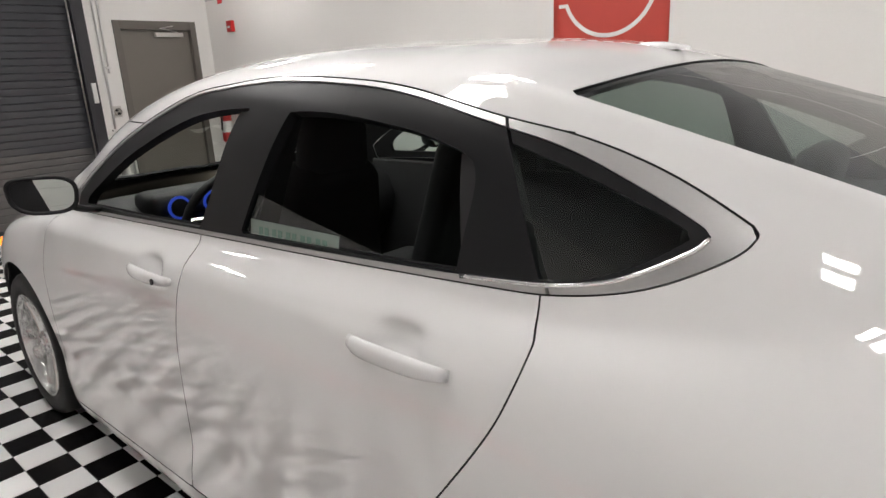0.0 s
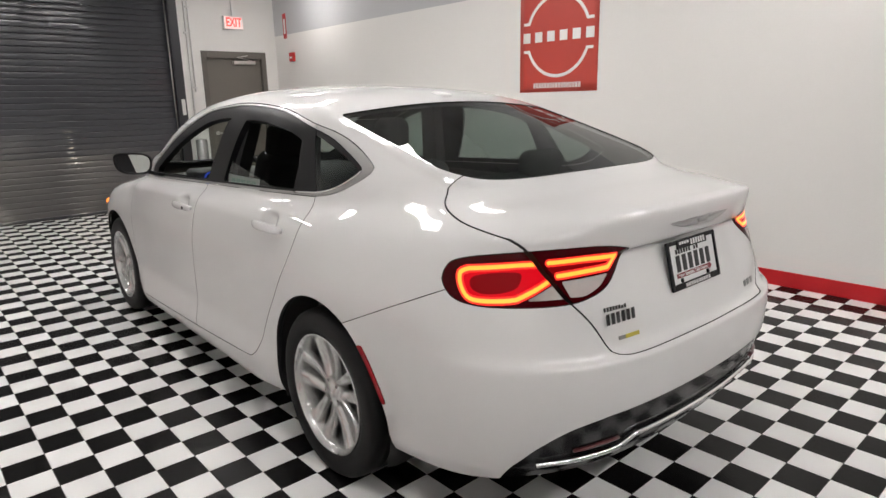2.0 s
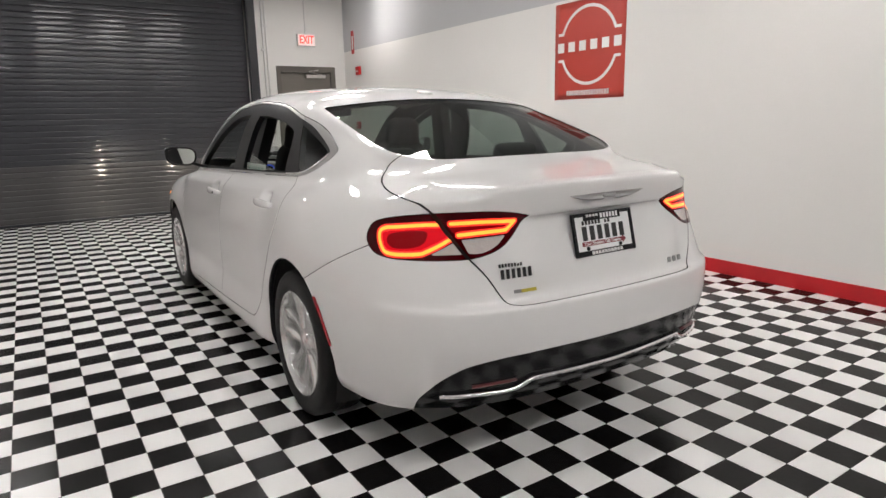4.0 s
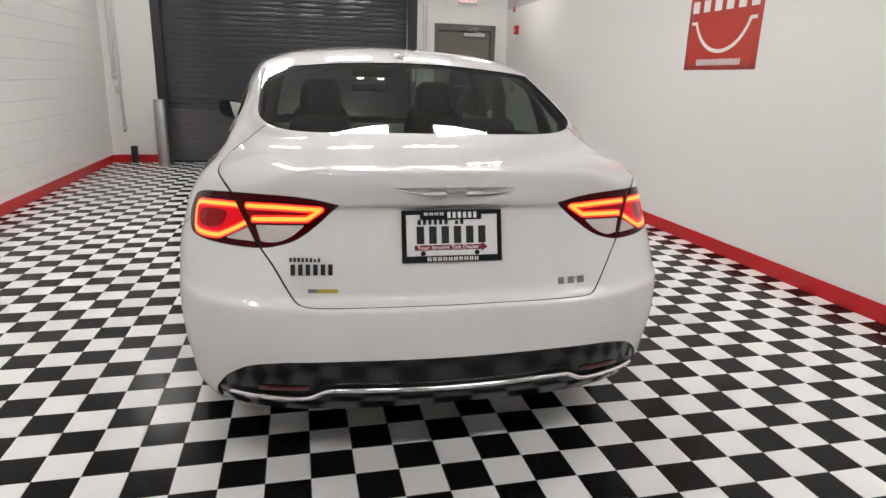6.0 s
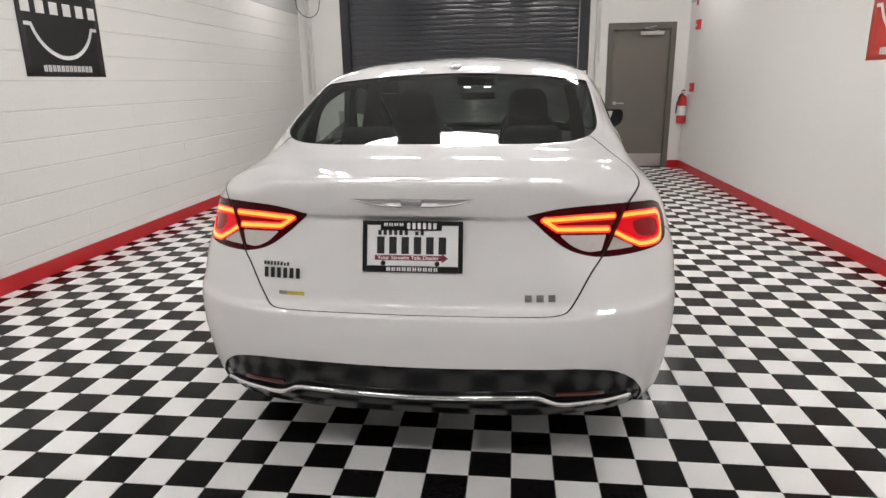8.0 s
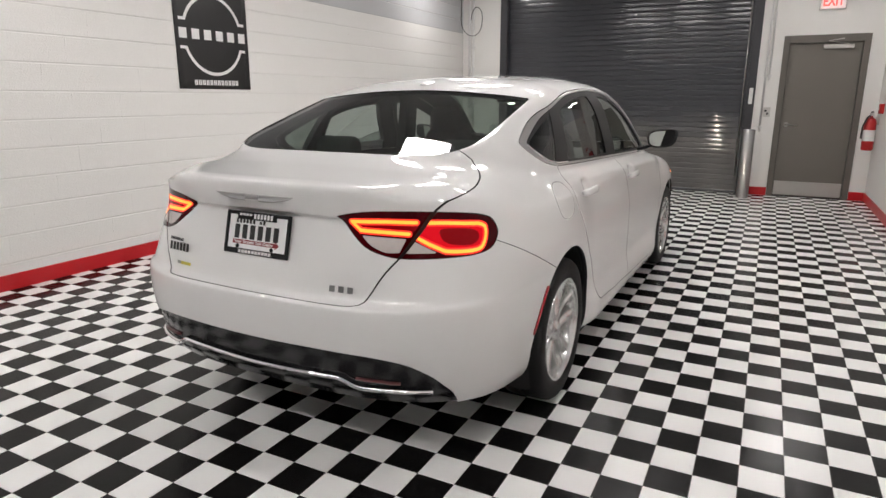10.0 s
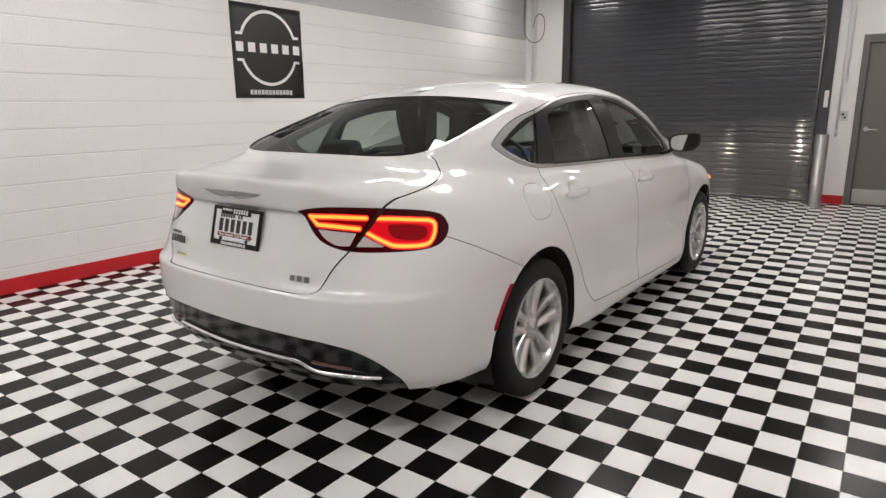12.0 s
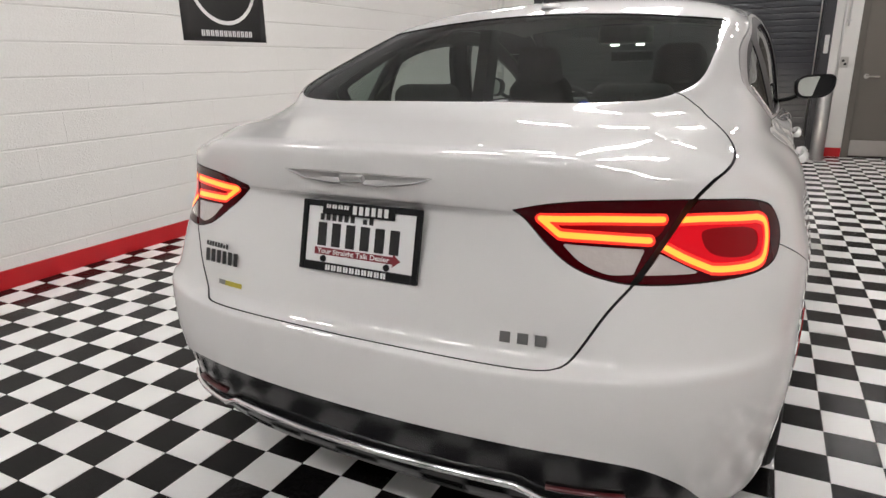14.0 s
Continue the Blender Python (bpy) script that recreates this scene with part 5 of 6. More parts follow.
# ---- door handles ----
def handle(name, y, z, keyhole):
    """A bow handle over a hollow in the door."""
    for sx in (1, -1):
        p, n = side_at(y, z - 0.004)
        p.x = side_at(y - 0.13, z)[0].x * 0.5 + side_at(y + 0.13, z)[0].x * 0.5
        n = Vector((1, 0, 0.12)).normalized()
        h = tagged(new(name), "white pull handle")
        h.parent = car
        m = facing(p, n)
        if sx < 0:
            m = Matrix.Diagonal((-1, 1, 1, 1)) @ m @ Matrix.Diagonal((-1, 1, 1, 1))
        h.matrix_basis = m
        bm = bmesh.new()
        rows = []
        for k in range(15):
            s = -1 + 2 * k / 14
            x = 0.124 * s
            hgt = 0.016 * (1 - abs(s) ** 3.2) + 0.010
            wz = 0.0195 * (1 - 0.35 * abs(s) ** 4) + 0.004 * (s if sx > 0 else -s) * 0.4
            rows.append([bm.verts.new((x, wz * math.cos(t), hgt + 0.0105 * math.sin(t))) for t in [2 * math.pi * i / 12 for i in range(12)]])
        for a, c in zip(rows[:-1], rows[1:]):
            for i in range(12):
                bm.faces.new((a[i], a[(i + 1) % 12], c[(i + 1) % 12], c[i]))
        bm.faces.new(rows[0])
        bm.faces.new(rows[-1])
        part("grip", bm, M_PAINT, h, smooth=True)
        if keyhole and sx < 0:
            part("lock", lathe_bm([(0, 0.0), (0.009, 0.0), (0.009, 0.003), (0, 0.003)], 14), M_BLACKTRIM, h).location = (0.085, -0.002, 0.036)


handle("rear_door_handle", 0.525, 0.920, False)
handle("front_door_handle", 1.530, 0.896, True)


# ---- mirrors ----
for sx in (1, -1):
    mir_ = tagged(new("wing_mirror"), "black wing mirror with pale glass")
    mir_.parent = car
    mir_.matrix_basis = Matrix.Translation((sx * 0.955, 2.02, 1.090)) @ pose(0, 0, 0, -4, 0, sx * 19) @ Matrix.Scale(0.84, 4)
    bm = bmesh.new()
    rows = []
    for k in range(9):
        s = k / 8
        sc = math.sqrt(max(0.0, 1 - (s * 0.97) ** 2.4))
        y = 0.02 + 0.115 * s
        rows.append([bm.verts.new((sx * (0.118 * sc * (abs(math.cos(t)) ** 0.62) * (1 if math.cos(t) > 0 else -1) * (1 + 0.12 * math.sin(t))), y,
                                   0.074 * sc * (abs(math.sin(t)) ** 0.7) * (1 if math.sin(t) > 0 else -1) + 0.012 * math.cos(t) * 1.0)) for t in [2 * math.pi * i / 28 for i in range(28)]])
    for a, c in zip(rows[:-1], rows[1:]):
        for i in range(28):
            bm.faces.new((a[i], a[(i + 1) % 28], c[(i + 1) % 28], c[i]))
    bm.faces.new(rows[-1])
    rim_in = [bm.verts.new((v.co.x * 0.87, 0.022, v.co.z * 0.83)) for v in rows[0]]
    deep = [bm.verts.new((v.co.x * 0.86, 0.034, v.co.z * 0.82)) for v in rows[0]]
    for i in range(28):
        bm.faces.new((rows[0][i], rows[0][(i + 1) % 28], rim_in[(i + 1) % 28], rim_in[i]))
        bm.faces.new((rim_in[i], rim_in[(i + 1) % 28], deep[(i + 1) % 28], deep[i]))
    outline = [(sx * min(sx * v.co.x, 0.006 + 0.3 * v.co.z), v.co.z * 0.99) for v in rim_in]
    g = bmesh.new()
    g.faces.new([g.verts.new((v.co.x * 0.99, 0.0275, v.co.z * 0.99)) for v in rim_in])
    part("bezel_back", g, M_BLACKTRIM, mir_)
    part("housing", bm, M_BLACKTRIM, mir_, smooth=True)
    g = bmesh.new()
    g.faces.new([g.verts.new((x, 0.0262, z)) for x, z in outline])
    part("mirror_glass", g, M_MIRROR, mir_)
    part("stalk", tube_bm([(-sx * 0.06, 0.07, -0.045), (-sx * 0.12, 0.10, -0.075), (-sx * 0.175, 0.14, -0.088)], 0.024, 10, flat=0.6), M_BLACKTRIM, mir_, smooth=True)

# ---- wheels ----
def wheel():
    """A tyre on a ten-spoke rim, its outer face towards +x."""
    w = tagged(new("wheel"), "silver alloy wheel with five pairs of spokes")
    R = AXLE_Z
    prof = [(0.222, -0.095), (0.245, -0.104), (0.285, -0.108), (0.312, -0.102), (0.326, -0.086), (R, -0.060), (R, -0.021), (R - 0.006, -0.019), (R - 0.006, -0.013), (R, -0.011), (R, 0.011), (R - 0.006, 0.013), (R - 0.006, 0.019), (R, 0.021),
            (R, 0.060), (0.326, 0.086), (0.314, 0.101), (0.300, 0.106), (0.285, 0.1075), (0.262, 0.107), (0.245, 0.103), (0.236, 0.095), (0.222, 0.088)]
    part("tyre", lathe_bm(prof, 64, "x", closed=True), M_RUBBER, w, "black road tyre", smooth=True)
    rim = part("rim", lathe_bm([(0.236, 0.088), (0.239, 0.097), (0.236, 0.103), (0.229, 0.103), (0.222, 0.094), (0.212, 0.070), (0.208, 0.0), (0.208, -0.09), (0.222, -0.095), (0.222, 0.08)], 64, "x", closed=True), M_ALLOY, w, angle=45)
    part("hub", lathe_bm([(0.0, 0.078), (0.026, 0.078), (0.031, 0.074), (0.058, 0.068), (0.066, 0.052), (0.066, 0.030), (0.0, 0.030)], 40, "x"), M_ALLOY, w, angle=40)
    part("hub_cap", lathe_bm([(0.0, 0.084), (0.022, 0.083), (0.027, 0.078), (0.0, 0.0775)], 30, "x"), M_SATIN, w, angle=40)
    for i in range(5):
        a = math.radians(72 * i + 54)
        part("lug_nut", lathe_bm([(0.0, 0.076), (0.007, 0.076), (0.009, 0.066), (0.0, 0.066)], 8, "x"), M_DISC, w).matrix_basis = Matrix.Rotation(a + math.radians(36), 4, "X") @ Matrix.Translation((-0.004, 0.047, 0))
        for d in (-1, 1):
            bm = bmesh.new()
            rows = []
            for k in range(8):
                s = k / 7
                r = 0.045 + 0.178 * s
                off = d * (0.021 + 0.031 * s)
                hw = 0.0175 + 0.0165 * s ** 1.6
                face = 0.066 + 0.020 * s - 0.010 * math.sin(math.pi * s)
                sec = [(-hw, -0.030), (-hw, -0.008), (-hw * 0.72, 0), (hw * 0.72, 0), (hw, -0.008), (hw, -0.030)]
                rows.append([bm.verts.new((face + q + (0.006 * d * u / hw) * 0.6, off + u, r)) for u, q in sec])
            for a_, c_ in zip(rows[:-1], rows[1:]):
                for j in range(6):
                    bm.faces.new((a_[j], a_[(j + 1) % 6], c_[(j + 1) % 6], c_[j]))
            bm.faces.new(rows[0])
            bm.faces.new(rows[-1])
            part("spoke", bm, M_ALLOY, w, angle=50).matrix_basis = Matrix.Rotation(a, 4, "X")
    part("brake_disc", lathe_bm([(0.06, 0.010), (0.138, 0.010), (0.138, -0.012), (0.06, -0.012)], 40, "x", closed=True), M_DISC, w)
    part("backing", lathe_bm([(0.0, -0.03), (0.20, -0.03), (0.20, -0.035), (0.0, -0.035)], 32, "x"), M_UNDER, w)
    return w


w0 = wheel()
w0.parent = car
w0.matrix_basis = pose(0.785, AXLE_R, AXLE_Z, 14)
copy_thing(w0, pose(0.785, AXLE_F, AXLE_Z, 37))
copy_thing(w0, pose(-0.785, AXLE_R, AXLE_Z, 0, 0, 180) @ pose(0, 0, 0, 25))
copy_thing(w0, pose(-0.785, AXLE_F, AXLE_Z, 0, 0, 180) @ pose(0, 0, 0, 50))
# wheel wells
for yc in (AXLE_R, AXLE_F):
    for sx in (1, -1):
        bm = bmesh.new()
        rings_ = [[bm.verts.new((sx * x, yc + r * math.cos(t), AXLE_Z + r * math.sin(t))) for t in [math.radians(-22 + 224 * i / 32) for i in range(33)]] for x, r in ((0.868, 0.392), (0.83, 0.402), (0.56, 0.402), (0.555, 0.05))]
        for a_, c_ in zip(rings_[:-1], rings_[1:]):
            for i in range(32):
                bm.faces.new((a_[i], a_[i + 1], c_[i + 1], c_[i]))
        part("wheel_well", bm, M_UNDER, car, smooth=True)
# underside
bm = bmesh.new()
box_bm(-0.55, 0.55, -0.2, 3.7, 0.19, 0.30, 0.03, bm=bm)
box_bm(-0.60, 0.60, -0.80, -0.2, 0.345, 0.40, 0.02, bm=bm)
box_bm(-0.80, 0.80, 0.56, 2.38, 0.185, 0.25, 0.02, bm=bm)
part("underbody", bm, M_UNDER, car)
part("silencer", box_bm(-0.5, 0.5, -0.62, -0.35, 0.30, 0.40, 0.04, 3), M_UNDER, car)

# ---- headlamps ----
for sx in (1, -1):
    hl = part("headlamp", box_bm(-0.045, 0.045, -0.02, 0.004, -0.028, 0.028, 0.010), M_HEADLAMP, car, "lit headlamp")
    hp, _ = on_skin(0.64, 0.700, (0, 2), lambda q: q[:, 1] > 3.0)
    hl.matrix_basis = pose(sx * 0.60, hp.y + 0.012, 0.705)
    beam = bpy.data.lights.new("headlamp_beam", "SPOT")
    beam.energy, beam.color, beam.spot_size, beam.spot_blend, beam.shadow_soft_size = BEAM, (1.0, 0.88, 0.72), radians(32), 0.5, 0.022
    bo = new("headlamp_beam", beam)
    bo.parent = car
    bo.matrix_basis = look((sx * 0.64, hp.y + 0.06, 0.70), (sx * 0.64, hp.y + 0.06 + math.cos(radians(8)), 0.70 - math.sin(radians(8))))

# ---- cabin ----
cab = tagged(new("cabin"), "black cabin with seats and dashboard")
cab.parent = car
part("cabin_floor", box_bm(-0.72, 0.72, -0.2, 2.5, 0.28, 0.34, 0.01), M_CABIN, cab)
part("parcel_shelf", box_bm(-0.56, 0.56, -0.34, 0.12, 1.02, 1.05, 0.01), M_CABIN, cab)
part("boot_wall", box_bm(-0.66, 0.66, 0.05, 0.10, 0.3, 1.03, 0.01), M_CABIN, cab)
bm = bmesh.new()
grid_ = [[bm.verts.new((u * 0.57, 0.44 + 1.2 * v, (top_at(abs(u) * 0.57, 0.44 + 1.2 * v)[0].z) - 0.045)) for u in np.linspace(-1, 1, 13)] for v in np.linspace(0, 1, 13)]
for j in range(12):
    for i in range(12):
        bm.faces.new((grid_[j][i], grid_[j][i + 1], grid_[j + 1][i + 1], grid_[j + 1][i]))
part("headliner", bm, M_HEADLINER, cab, smooth=True)


def seat(x, y, w, name):
    s = tagged(new(name), "black cloth seat with headrest")
    s.parent = car
    part("cushion", box_bm(x - w / 2, x + w / 2, y - 0.05, y + 0.50, 0.40, 0.58, 0.05, 3), M_SEAT, s, smooth=True)
    bk = box_bm(-w / 2, w / 2, -0.07, 0.07, 0.0, 0.66, 0.055, 4)
    for v in bk.verts:
        if v.co.z > 0.3:
            v.co.x *= 1 - 0.46 * ((v.co.z - 0.3) / 0.36) ** 1.6
    part("backrest", bk, M_SEAT, s, smooth=True).matrix_basis = pose(x, y, 0.52, 14)
    hd = box_bm(-0.125, 0.125, -0.055, 0.055, -0.01, 0.20, 0.054, 5)
    for v in hd.verts:
        v.co.x *= 1 - 0.22 * max(0.0, (v.co.z - 0.06) / 0.14) ** 2
    part("headrest", hd, M_SEAT, s, smooth=True).matrix_basis = pose(x, y - 0.155, 1.115, 8)
    for dx in (-0.06, 0.06):
        part("post", tube_bm([(x + dx, y - 0.150, 1.09), (x + dx, y - 0.155, 1.14)], 0.006, 6), M_STEEL, s)


seat(-0.35, 1.47, 0.50, "front_seat")
seat(0.35, 1.47, 0.50, "front_seat")
for x in (-0.37, 0.37):
    part("rear_headrest", box_bm(-0.13, 0.13, -0.05, 0.05, 0, 0.13, 0.045, 4), M_SEAT, cab, smooth=True).matrix_basis = pose(x, 0.14, 1.04, 10)
part("rear_bench", box_bm(-0.64, 0.64, 0.18, 0.70, 0.38, 0.56, 0.05, 3), M_SEAT, cab, smooth=True)
bk = box_bm(-0.63, 0.63, -0.06, 0.06, 0, 0.58, 0.05, 3)
part("rear_backrest", bk, M_SEAT, cab, smooth=True).matrix_basis = pose(0, 0.26, 0.5, 12)
dash = bmesh.new()
sec = [(2.70, 0.95), (2.50, 0.975), (2.30, 0.965), (2.18, 0.91), (2.14, 0.80), (2.22, 0.62), (2.34, 0.50), (2.70, 0.50)]
rows = [[dash.verts.new((x, y, z - 0.015 * abs(x))) for y, z in sec] for x in np.linspace(-0.70, 0.70, 15)]
for a_, c_ in zip(rows[:-1], rows[1:]):
    for i in range(len(sec)):
        dash.faces.new((a_[i], a_[(i + 1) % len(sec)], c_[(i + 1) % len(sec)], c_[i]))
part("dashboard", dash, M_CABIN, cab, smooth=True)
part("cluster_hood", box_bm(-0.57, -0.23, 2.14, 2.33, 0.915, 1.010, 0.03, 3), M_CABIN, cab, smooth=True)
for x in (-0.475, -0.330):
    part("dial", lathe_bm([(0, 0), (0.046, 0), (0.046, 0.003), (0, 0.003)], 28, "y"), M_BLUE, cab, "blue lit dial").location = (x, 2.128, 0.950)
    part("dial_face", lathe_bm([(0, 0), (0.036, 0), (0.036, 0.002), (0, 0.002)], 24, "y"), M_BLACKTRIM, cab).location = (x, 2.124, 0.950)
part("screen", box_bm(-0.10, 0.10, 2.122, 2.137, 0.84, 0.935, 0.004), M_BLUEPALE, cab, "pale blue lit screen")
wheel_ring = [(0.185 * math.cos(t), 0, 0.185 * math.sin(t)) for t in [2 * math.pi * i / 40 for i in range(40)]]
sw = tagged(new("steering_wheel"), "black steering wheel")
sw.parent = car
sw.matrix_basis = pose(-0.37, 1.93, 0.92, 24)
part("wheel_ring", tube_bm(wheel_ring, 0.016, 10, closed=True), M_CABIN, sw, smooth=True)
part("hub_pad", box_bm(-0.09, 0.09, -0.02, 0.03, -0.06, 0.06, 0.025, 3), M_CABIN, sw, smooth=True)
for a in (0, 180, 270):
    part("wheel_spoke", box_bm(0.06, 0.18, -0.008, 0.012, -0.018, 0.018, 0.006), M_SATIN, sw).matrix_basis = pose(0, 0, 0, 0, -a)
part("gear_lever", tube_bm([(0.0, 1.62, 0.60), (0.0, 1.60, 0.74)], 0.02, 10), M_CABIN, cab, smooth=True)
part("console", box_bm(-0.13, 0.13, 1.0, 2.20, 0.34, 0.64, 0.03, 3), M_CABIN, cab)
part("rear_view_mirror", box_bm(-0.12, 0.12, 1.90, 1.925, 1.235, 1.295, 0.012, 3), M_BLACKTRIM, cab)
for x in (-0.07, 0.07):
    part("reading_lamp", box_bm(x - 0.022, x + 0.022, 1.755, 1.79, 1.318, 1.328, 0.003), M_DOMELAMP, cab, "small lit reading lamp")
for sx in (1, -1):
    part("door_card", box_bm(sx * 0.70 - 0.012, sx * 0.70 + 0.012, 0.35, 2.3, 0.34, 0.985, 0.01), M_CABIN, cab)
for sx in (1, -1):
    bm = bmesh.new()
    low_, high_ = [(0.645, 1.22, 0.98), (0.715, 1.22, 0.98), (0.715, 1.36, 0.98), (0.645, 1.36, 0.98)], [(0.54, 1.12, 1.40), (0.60, 1.12, 1.40), (0.60, 1.24, 1.40), (0.54, 1.24, 1.40)]
    a_ = [bm.verts.new((sx * x, y, z)) for x, y, z in low_]
    c_ = [bm.verts.new((sx * x, y, z)) for x, y, z in high_]
    for i in range(4):
        bm.faces.new((a_[i], a_[(i + 1) % 4], c_[(i + 1) % 4], c_[i]))
    bm.faces.new(a_)
    bm.faces.new(c_)
    part("pillar_trim", bm, M_CABIN, cab)
part("overhead_console", box_bm(-0.13, 0.13, 1.62, 1.83, 1.330, 1.42, 0.02, 3), M_HEADLINER, cab)
# price sheet behind the half-lowered window
p, n = side_at(0.96, 1.054)
sheet = part("price_sheet", box_bm(-0.17, 0.17, -0.030, 0.026, -0.0006, 0.0006), M_PAPER, car, "pale printed price sheet on the window")
sheet.matrix_basis = facing(Vector((-p.x + 0.022, p.y, p.z)), Vector((-n.x, 0, n.z)))
bars("sheet_print", 5, 0.28, 0.022, sheet.matrix_basis @ pose(0, 0, 0.001), mat("pale_green_print", (0.45, 0.62, 0.55), 0.6, grain=0.1), car)

# ---- ceiling lamps ----
LAMP_Z = 3.2
# Rows at y -3.4 and 6.0 are added unseen to brighten walls and floor.
for y in (-3.4, -0.5, 1.58, 3.5, 6.0):
    for x in ((-2.1, 2.0) if y == -0.5 else (-2.45, 2.25) if y > 5 else (-1.01, -0.05, 0.92) if y > 0 else (-1.98, -1.01, -0.05, 0.92, 1.89)):
        lamp = tagged(new("ceiling_lamp"), "hanging rectangular white lamp panel, lit, placed out of view to light the room", "lamp", "ceiling lamps")
        lamp.location = (x, y, LAMP_Z)
        part("housing", box_bm(-0.29, 0.29, -0.23, 0.23, 0.012, 0.09, 0.006), M_LAMPBOX, lamp)
        if abs(x) < 1.5:
            part("diffuser", box_bm(-0.265, 0.265, -0.20, 0.20, 0.0, 0.011), M_PANEL, lamp)
        else:
            for cx in (-0.15, 0.15):
                part("diffuser", box_bm(cx - 0.08, cx + 0.08, -0.13, 0.13, 0.0, 0.011), M_PANEL_CELL, lamp)
        for sx in (-0.2, 0.2):
            part("suspension_rod", tube_bm([(sx, 0, 0.09), (sx, 0, ROOM_H - LAMP_Z)], 0.004, 6), M_STEEL, lamp)

# ---- banners ----
def arc_band(bm, cx, cy, r0, r1, a0, a1, n=40, depth=0.0012):
    ring_a, ring_b = [], []
    for k in range(n + 1):
        t = math.radians(a0 + (a1 - a0) * k / n)
        ring_a.append(bm.verts.new((cx + r0 * math.cos(t), cy + r0 * math.sin(t), depth)))
        ring_b.append(bm.verts.new((cx + r1 * math.cos(t), cy + r1 * math.sin(t), depth)))
    for k in range(n):
        bm.faces.new((ring_a[k], ring_b[k], ring_b[k + 1], ring_a[k + 1]))


def banner(w, h, base, label, m, low_bars):
    """A printed banner: two arcs with short feet round a row of bars, and a thin row of bars below."""
    b = tagged(new("banner"), label, "banner", "wall banners")
    b.matrix_basis = m
    bm = bmesh.new()
    nx, ny = 12, 12
    g = [[bm.verts.new((-w / 2 + w * i / nx, -h / 2 + h * j / ny, 0.003 + 0.0016 * math.sin(i * 0.9 + 0.6 * j) * math.sin(j * 0.5))) for i in range(nx + 1)] for j in range(ny + 1)]
    for j in range(ny):
        for i in range(nx):
            bm.faces.new((g[j][i], g[j][i + 1], g[j + 1][i + 1], g[j + 1][i]))
    rimv = [g[0][i] for i in range(nx + 1)] + [g[j][nx] for j in range(1, ny + 1)] + [g[ny][i] for i in range(nx - 1, -1, -1)] + [g[j][0] for j in range(ny - 1, 0, -1)]
    back = [bm.verts.new((v.co.x, v.co.y, 0.0)) for v in rimv]
    for k in range(len(rimv)):
        q = (k + 1) % len(rimv)
        bm.faces.new((rimv[k], back[k], back[q], rimv[q]))
    part("sheet", bm, base, b, smooth=True)
    cy = 0.045 * h
    r = 0.415 * w
    for sgn in (1, -1):
        bm = bmesh.new()
        a0 = 20
        arc_band(bm, 0, cy, r - 0.030, r, sgn * a0, sgn * (180 - a0), depth=0.0062)
        for sx in (1, -1):
            x0, y0 = (r - 0.015) * math.cos(math.radians(a0)), cy + sgn * r * math.sin(math.radians(a0))
            box_bm(*sorted((sx * (x0 - 0.012), sx * (x0 + 0.065))), *sorted((y0 - sgn * 0.014, y0 + sgn * 0.012)), 0.0048, 0.0060, bm=bm)
        part("arc", bm, M_SIGN_WHITE, b)
    # the name in the middle stays a row of plain block shapes
    blocks("name_blocks", FLAT_WORD, 0.97 * w, 0.100 * h, pose(0, cy, 0.0062), M_SIGN_WHITE, b)
    bars("small_bars", low_bars, 0.62 * w, 0.052 * h, pose(0, -0.435 * h, 0.0062), M_SIGN_WHITE, b)
    return b


west_up = Matrix(((0, 0, 1, 0), (1, 0, 0, 0), (0, 1, 0, 0), (0, 0, 0, 1)))
east_up = Matrix(((0, 0, -1, 0), (-1, 0, 0, 0), (0, 1, 0, 0), (0, 0, 0, 1)))
banner(0.885, 0.90, M_SIGN_BLACK, "black vinyl banner with white arcs on the wall", Matrix.Translation((X0 + 0.002, 1.975, 1.895)) @ west_up, 12)
banner(0.905, 0.93, M_SIGN_RED, "red vinyl banner with white arcs on the wall", Matrix.Translation((X1 - 0.0005, 1.998, 1.931)) @ east_up, 17)

# ---- bollards ----
for x in (1.405, -2.365):
    b = tagged(new("bollard"), "grey steel bollard beside the shutter", "bollard", "bollards")
    b.location = (x, 7.05, 0)
    part("post", lathe_bm([(0.0, 0.0), (0.078, 0.0), (0.078, 0.93), (0.072, 0.945), (0.0, 0.95)], 28), M_BOLLARD, b, angle=40)
    part("base_plate", box_bm(-0.11, 0.11, -0.11, 0.11, 0.0, 0.006, 0.002), M_BOLLARD, b)

# ---- exit sign ----
ex = tagged(new("exit_sign"), "lit exit sign with red letters on the wall", "exit sign")
ex.location = (2.215, Y1 - 0.03, 2.585)
part("case", box_bm(-0.15, 0.15, -0.028, 0.028, -0.095, 0.095, 0.008, 3), M_PLASTIC_W, ex)
part("face", box_bm(-0.138, 0.138, -0.031, -0.0285, -0.083, 0.083, 0.001), M_EXITFACE, ex)
text_ob("exit_letters", "EXIT", 0.17, pose(0, -0.034, 0.0, 90), M_EXIT, ex, 0.002, 0.004, width=0.235)
part("feed_conduit", tube_bm([(0.0, 0.012, 0.095), (0.0, 0.012, ROOM_H - 2.585)], 0.010, 8), M_CONDUIT, ex, smooth=True)

# ---- fire things near the far corner ----
al = tagged(new("fire_alarm"), "small red fire alarm box on the wall", "fire alarm")
al.matrix_basis = Matrix.Translation((X1, 6.95, 2.09)) @ east_up
part("box", box_bm(-0.055, 0.055, -0.065, 0.065, 0, 0.05, 0.008, 3), M_REDPLASTIC, al)
